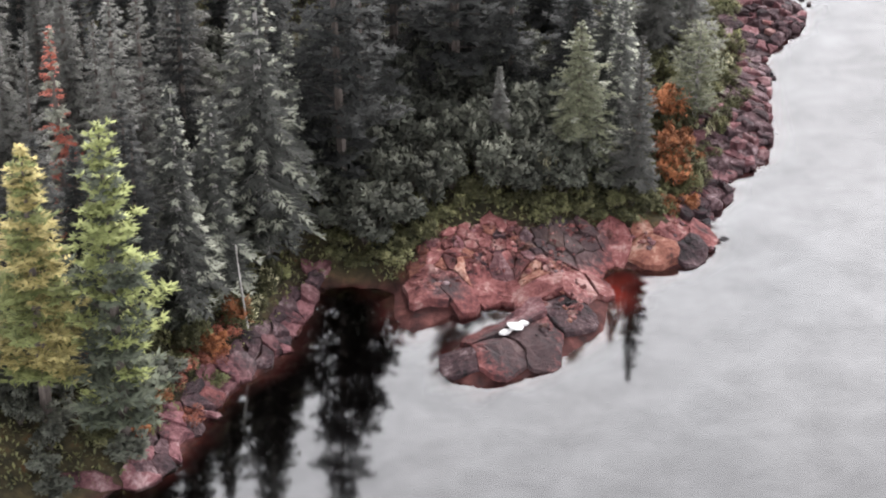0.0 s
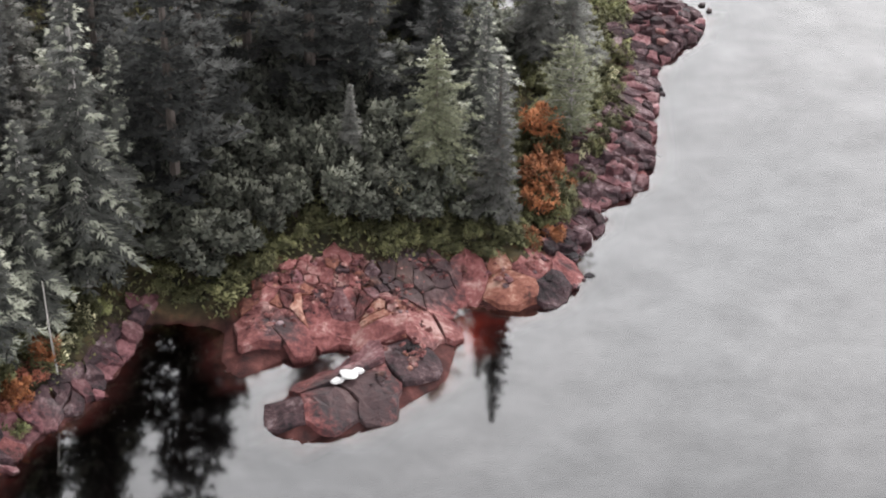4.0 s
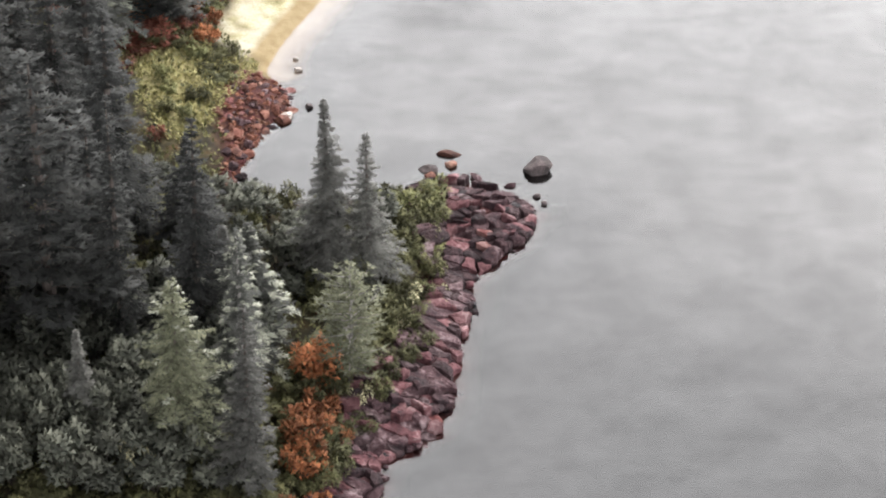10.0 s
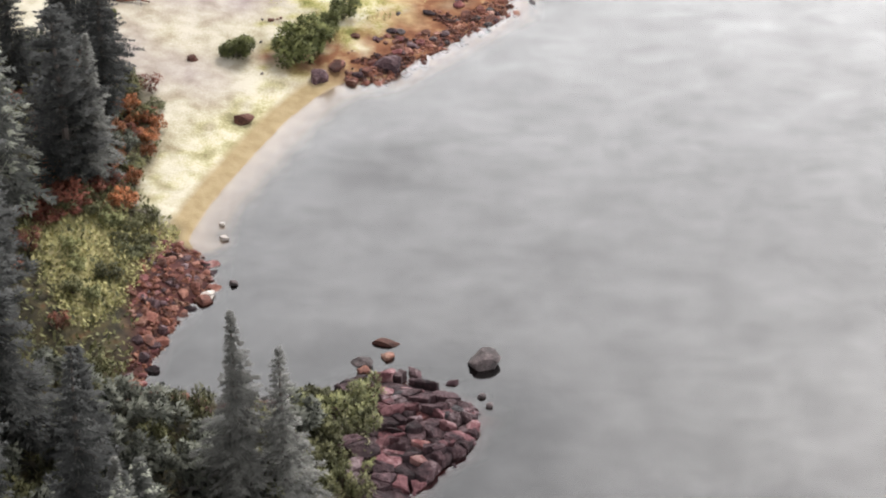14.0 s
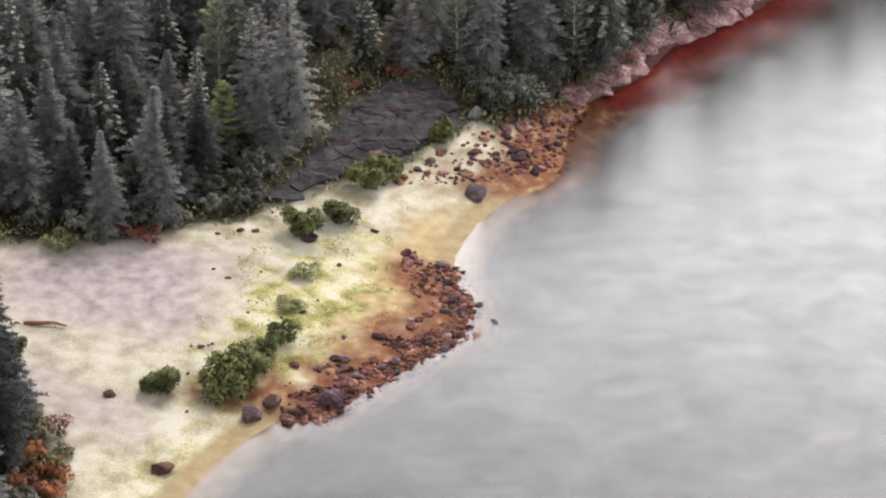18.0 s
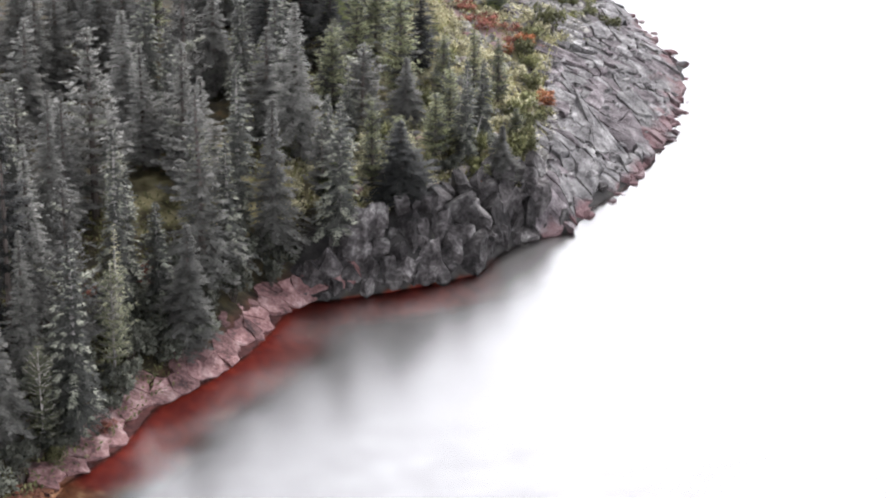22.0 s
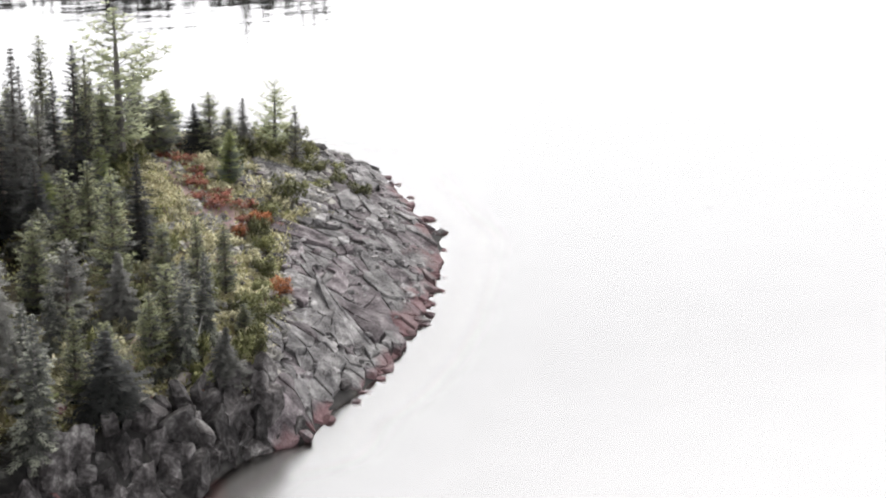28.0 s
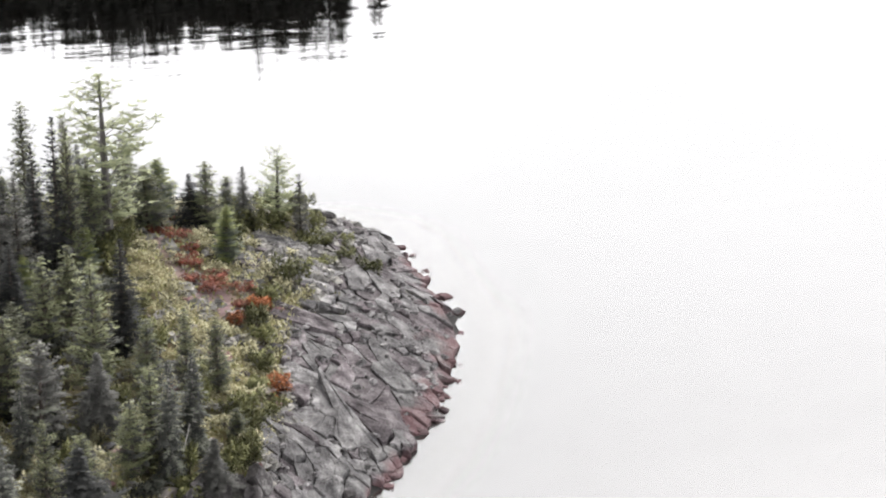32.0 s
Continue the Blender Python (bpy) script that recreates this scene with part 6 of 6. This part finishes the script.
for x, y, a, b, h, m, lab in [(9.0, 171.8, 0.75, 0.5, 0.45, M_RUST, "flat brown rock half sunk in pale sand"), (12.6, 176.9, 0.65, 0.6, 0.6, M_PURPLE, "brown boulder at the edge of the sand"), (13.6, 178.2, 0.6, 0.5, 0.5, M_RUST, "rust-brown boulder beside a juniper bush"), (16.5, 178.7, 0.85, 0.7, 0.65, M_PURPLE, "purple boulder at the waterline"), (22.8, 201.3, 0.85, 0.65, 0.6, M_DARK_STONE, "dark brown boulder on ochre sand"), (5.7, 177.2, 0.4, 0.3, 0.3, M_RUST, "small brown stone alone on sand"), (18.3, 179.5, 0.32, 0.28, 0.25, M_DARK_STONE, "small dark stone in shallow water"), (24.4, 187.2, 0.7, 0.25, 0.25, M_DARK_STONE, "long dark stone at the waterline"), (13.9, 194.0, 0.6, 0.5, 0.45, M_PURPLE, "purple boulder under a juniper bush"), (22.4, 209.9, 0.5, 0.45, 0.6, M_GREY, "upright grey boulder beside a shrub")]:
    stone("boulder", x, y, (a, b, h), m, lab, "", r, 0.3, None, BIG_SHAPES)
stones("cobble", 190, (5, 10, 146, 161), lambda x, y: inside(x, y, COBBLE) > 0.1 and -0.3 < shore_d(x, y) < 2.8, (0.13, 0.45), [M_RUST, M_ORANGE, M_RED, M_PURPLE], "broken rust-brown rock on the cove shore", "cove cobbles", 31)
stones("beach_stone", 290, (14, 25, 177, 194), lambda x, y: -0.6 < shore_d(x, y) < (1.3 if (x * 7 + y * 3) % 1 < 0.6 else 2.8) and relief(np.array([x]), np.array([y]), 4.0, 31)[0] > -0.35, (0.11, 0.45), [M_RUST, M_RUST, M_RED, M_ORANGE, M_DARK_STONE, M_PURPLE], "rust-red stone on ochre sand", "beach stones", 32)
stones("ochre_stone", 130, (18, 29, 198, 213), lambda x, y: -0.4 < shore_d(x, y) < 6 and inside(x, y, SAND) > 0 and 0.4 * (x - 18) + 201 < y < 0.5 * (x - 18) + 207, (0.13, 0.5), [M_RUST, M_RUST, M_RED, M_PURPLE], "rust-red stone beside the red shallows", "upper beach stones", 33)
stones("sand_stone", 26, (8, 18, 165, 198), lambda x, y: inside(x, y, SAND) > 0.6 and shore_d(x, y) > 1.8, (0.1, 0.3), [M_RUST, M_DARK_STONE], "small brown stone half sunk in sand", "stones in the sand", 34)
stones("point_rock", 110, (12, 24, 117, 150), lambda x, y: -0.4 < shore_d(x, y) < 3.2 and inside(x, y, ROCK_SOUTH) > 0 and (y > 121 or x > 12), (0.16, 0.5), [M_PURPLE, M_PURPLE, M_MAUVE, M_LICHEN_ROCK], "angular purple-red rock lying on the point's ledges", "point rocks", 35)
stones("ledge_rock", 120, (-5, 14, 108, 119), lambda x, y: shore_d(x, y) > 1.5 and inside(x, y, ROCK_SOUTH) > -0.2, (0.1, 0.32), [M_RED, M_MAUVE, M_ORANGE, M_PURPLE], "loose red rock fragment on the cracked ledge", "ledge fragments", 36)
stones("slope_rock", 210, (48, 74, 243, 298), lambda x, y: shore_d(x, y) > 2 and inside(x, y, CAPE_ROCK) < 0 and inside(x, y, CAPE_ROCK) > -9 and inside(x, y, CAPE_TRAIL) < 0, (0.18, 0.75), [M_GREY, M_PALE_STONE, M_WARM_GREY, M_PINK], "grey lichened rock among heath on the cape", "cape slope rocks", 37)
stones("cape_block", 130, (61, 80, 247, 297), lambda x, y: shore_d(x, y) > 0.6 and inside(x, y, CAPE_ROCK) > 0.2, (0.18, 0.6), [M_GREY, M_WARM_GREY, M_CLIFF], "loose grey granite block on the sloping cape", "cape blocks", 39)
stones("ridge_rock", 44, (68, 78, 284, 298), lambda x, y: 0.5 < shore_d(x, y) < 6 and y > 283, (0.35, 1.1), [M_WARM_GREY, M_CLIFF, M_CLIFF], "dark lichened boulder along the cape's far ridge", "cape ridge boulders", 40)
stones("waterline_rock", 40, (63, 81, 246, 299), lambda x, y: -0.7 < shore_d(x, y) < 0.5, (0.25, 0.75), [M_WARM_GREY, M_WARM_GREY, M_GREY], "reddish rock awash along the cape's edge", "cape waterline rocks", 38)

def rubble(name, label, count, box, keep, sizes, material, seed):
    """Broken stones too many to count, in one mesh."""
    r = np.random.RandomState(seed)
    px, py = r.uniform(box[0], box[1], count * 12), r.uniform(box[2], box[3], count * 12)
    ok = keep(px, py)
    px, py = px[ok][:count], py[ok][:count]
    form = np.array([(1, 0, 0.1), (0.35, 0.9, 0), (-0.75, 0.6, 0.1), (-0.8, -0.55, 0), (0.3, -0.95, 0.1), (0.5, 0.1, 0.75), (-0.1, 0.45, 0.85), (-0.45, -0.2, 0.8), (0.1, -0.45, 0.75)])
    sides = [(k, (k + 1) % 5, 5 + (k + 1) % 4) for k in range(4)] + [(k, 5 + (k + 1) % 4, 5 + k % 4) for k in range(4)] + [(4, 0, 5), (5, 6, 7), (5, 7, 8)]
    n = len(px)
    size = sizes[0] + (sizes[1] - sizes[0]) * r.uniform(0, 1, n) ** 2.5
    a = r.uniform(0, 6.28, n)
    p = form[None] * (1 + r.normal(0, 0.16, (n, 9, 3))) * (size[:, None] * np.stack([r.uniform(0.8, 1.5, n), r.uniform(0.6, 1.1, n), r.uniform(0.5, 0.95, n)], 1))[:, None, :]
    x, y = p[..., 0] * np.cos(a)[:, None] - p[..., 1] * np.sin(a)[:, None], p[..., 0] * np.sin(a)[:, None] + p[..., 1] * np.cos(a)[:, None]
    base = np.maximum(np.where((to_edge(px, py, ROCK_SOUTH) > 0) | (to_edge(px, py, CAPE_ROCK) > 0), look_up("height", px, py) + 0.14, look_up("ground", px, py)), -0.12)
    v = np.stack([x + px[:, None], y + py[:, None], p[..., 2] + base[:, None] - 0.02], -1).reshape(-1, 3)
    f = (np.array(sides)[None] + 9 * np.arange(n)[:, None, None]).reshape(-1, 3)
    return tagged(new(name, mesh_of(name, v.tolist(), f.tolist(), material)), label, "rubble", kind="stuff")


rubble("beach_rubble", "broken rust-red stones heaped along the waterline", 1500, (14, 26, 177, 196), lambda a, b: (to_edge(a, b, LAND) > -0.35) & (to_edge(a, b, LAND) < 1.5 + 1.3 * relief(a, b, 3.0, 31)) & (b < 193), (0.07, 0.3), M_RUBBLE, 81)
rubble("upper_rubble", "small rust-red stones beside the red shallows", 500, (18, 30, 198, 214), lambda a, b: (to_edge(a, b, LAND) > -0.3) & (to_edge(a, b, LAND) < 4 + 2 * relief(a, b, 3.0, 33)) & (b > 0.4 * (a - 18) + 201), (0.07, 0.28), M_RUBBLE, 82)
rubble("cove_rubble", "broken brown stones between larger cobbles", 600, (5, 10, 146, 161), lambda a, b: (to_edge(a, b, COBBLE) > 0.1) & (to_edge(a, b, LAND) > -0.3), (0.08, 0.26), M_RUBBLE, 83)
rubble("ledge_rubble", "small red rock chips in the ledge's joints", 420, (-5, 14, 110, 119), lambda a, b: (to_edge(a, b, LAND) > 1.6) & (to_edge(a, b, ROCK_SOUTH) > -0.3) & (relief(a, b, 2.4, 34) > -0.2), (0.07, 0.22), M_RED_RUBBLE, 84)
rubble("ridge_rubble", "grey stones and slabs strewn over the cape's crest", 420, (66, 77, 277, 296), lambda a, b: (to_edge(a, b, LAND) > 1) & (to_edge(a, b, CAPE_ROCK) > 0) & (relief(a, b, 4.0, 36) > -0.1) & (a < 71 + 0.25 * (b - 277)), (0.14, 0.6), M_GREY_RUBBLE, 86)
rubble("joint_rubble", "broken grey stones in the joints of sloping granite", 500, (61, 80, 247, 297), lambda a, b: (to_edge(a, b, LAND) > 0.4) & (to_edge(a, b, CAPE_ROCK) > 0) & (relief(a, b, 2.2, 37) > 0.25), (0.12, 0.5), M_CAPE_RUBBLE, 88)
rubble("cape_rubble", "pale grey stones scattered over the cape's heath", 1100, (48, 74, 243, 298), lambda a, b: (to_edge(a, b, LAND) > 2) & (to_edge(a, b, CAPE_ROCK) < 0.5) & (to_edge(a, b, CAPE_ROCK) > -8) & (relief(a, b, 4.0, 35) > -0.2), (0.14, 0.6), M_GREY_RUBBLE, 85)

cliff = tagged(new("cliff"), "dark blocky rock cliff rising straight from the lake", "cliff", kind="structure")
r = random.Random(9)
line = [Vector(p) for p in [(44.5, 237.4), (49.2, 238.0), (54.1, 239.6), (56.4, 240.6), (58.7, 243.8), (61.0, 245.8), (63.6, 246.8)]]
for row, (back_by, z, low, high) in enumerate([(0.35, 0.1, 0.5, 1.3), (0.7, 1.0, 0.5, 1.7), (1.3, 2.0, 0.5, 1.7), (2.0, 3.0, 0.5, 1.5), (2.9, 3.8, 0.5, 1.2)]):
    for a, b in zip(line, line[1:]):
        span_len = (b - a).length
        side = Vector((-(b - a).y, (b - a).x)).normalized()
        for k in range(max(1, round(span_len / (0.92 + 0.06 * row)))):
            p = a + (b - a) * ((k + r.uniform(0.2, 0.8)) / max(1, round(span_len / (0.92 + 0.06 * row)))) + side * (back_by + r.uniform(-0.3, 0.5))
            s = r.uniform(low, high)
            fade_end = min(1, max(0.3, (p.x - 43.5) / 5)) if p.x < 50 else (0.6 if p.x > 62 else 1)
            s *= 0.5 + 0.5 * fade_end
            stone("block", p.x, p.y, (s * r.uniform(0.45, 0.85), s * r.uniform(0.5, 0.8), s * r.uniform(0.7, 1.35)), M_CLIFF, "", "", r, 0.5, (z + r.uniform(-0.3, 0.4)) * fade_end, BLOCKS, cliff)

# Driftwood on the sand.
lv, lf = [], []
tube([Vector((-1.0, 0.1, 0.1)), Vector((-0.2, 0.0, 0.16)), Vector((0.5, 0.12, 0.14)), Vector((1.2, -0.1, 0.08))], [0.1, 0.12, 0.09, 0.04], 7, lv, lf)
driftwood = new("driftwood")
driftwood.location = (1.4, 183.0, z_at(1.4, 183.0))
piece("log", mesh_of("log", lv, lf, M_RUST, True), driftwood)
lv, lf = [], []
tube([Vector((0.4, 0.1, 0.12)), Vector((0.7, -0.3, 0.25)), Vector((0.8, -0.7, 0.1))], [0.05, 0.04, 0.015], 5, lv, lf)
piece("branch", mesh_of("branch", lv, lf, M_PALE_BARK, True), driftwood)
tagged(driftwood, "bleached driftwood log with a side branch on sand", "driftwood")
# Leaning dead trunks.
for x, y, turn, long in [(57.6, 249.9, 30, 3.0), (-9.6, 108.2, 120, 4.5)]:
    lv, lf = [], []
    tube([Vector((0, 0, -0.2)), Vector((0.1 * long, 0.02 * long, 0.5 * long)), Vector((0.25 * long, 0, long))], [0.07, 0.05, 0.02], 6, lv, lf)
    ob = tagged(new("snag", mesh_of("trunk", lv, lf, M_PALE_BARK, True)), "slim bleached dead trunk leaning among shrubs", "dead tree")
    ob.location, ob.rotation_euler = (x, y, z_at(x, y)), (0, 0, radians(turn))
# White stone-shaped lumps stand in for an unidentified white patch on the ledge.
r = random.Random(3)
for x, y, a in [(3.6, 108.5, 0.5), (3.1, 108.2, 0.32), (4.0, 108.9, 0.3)]:
    stone("quartz_rock", x, y, (a * 1.2, a, a * 0.6), M_WHITE, "bright white lump standing in for an unidentified white patch on the dark lichened ledge", "white rocks", r, 0.2, z_at(x, y) + 0.3)
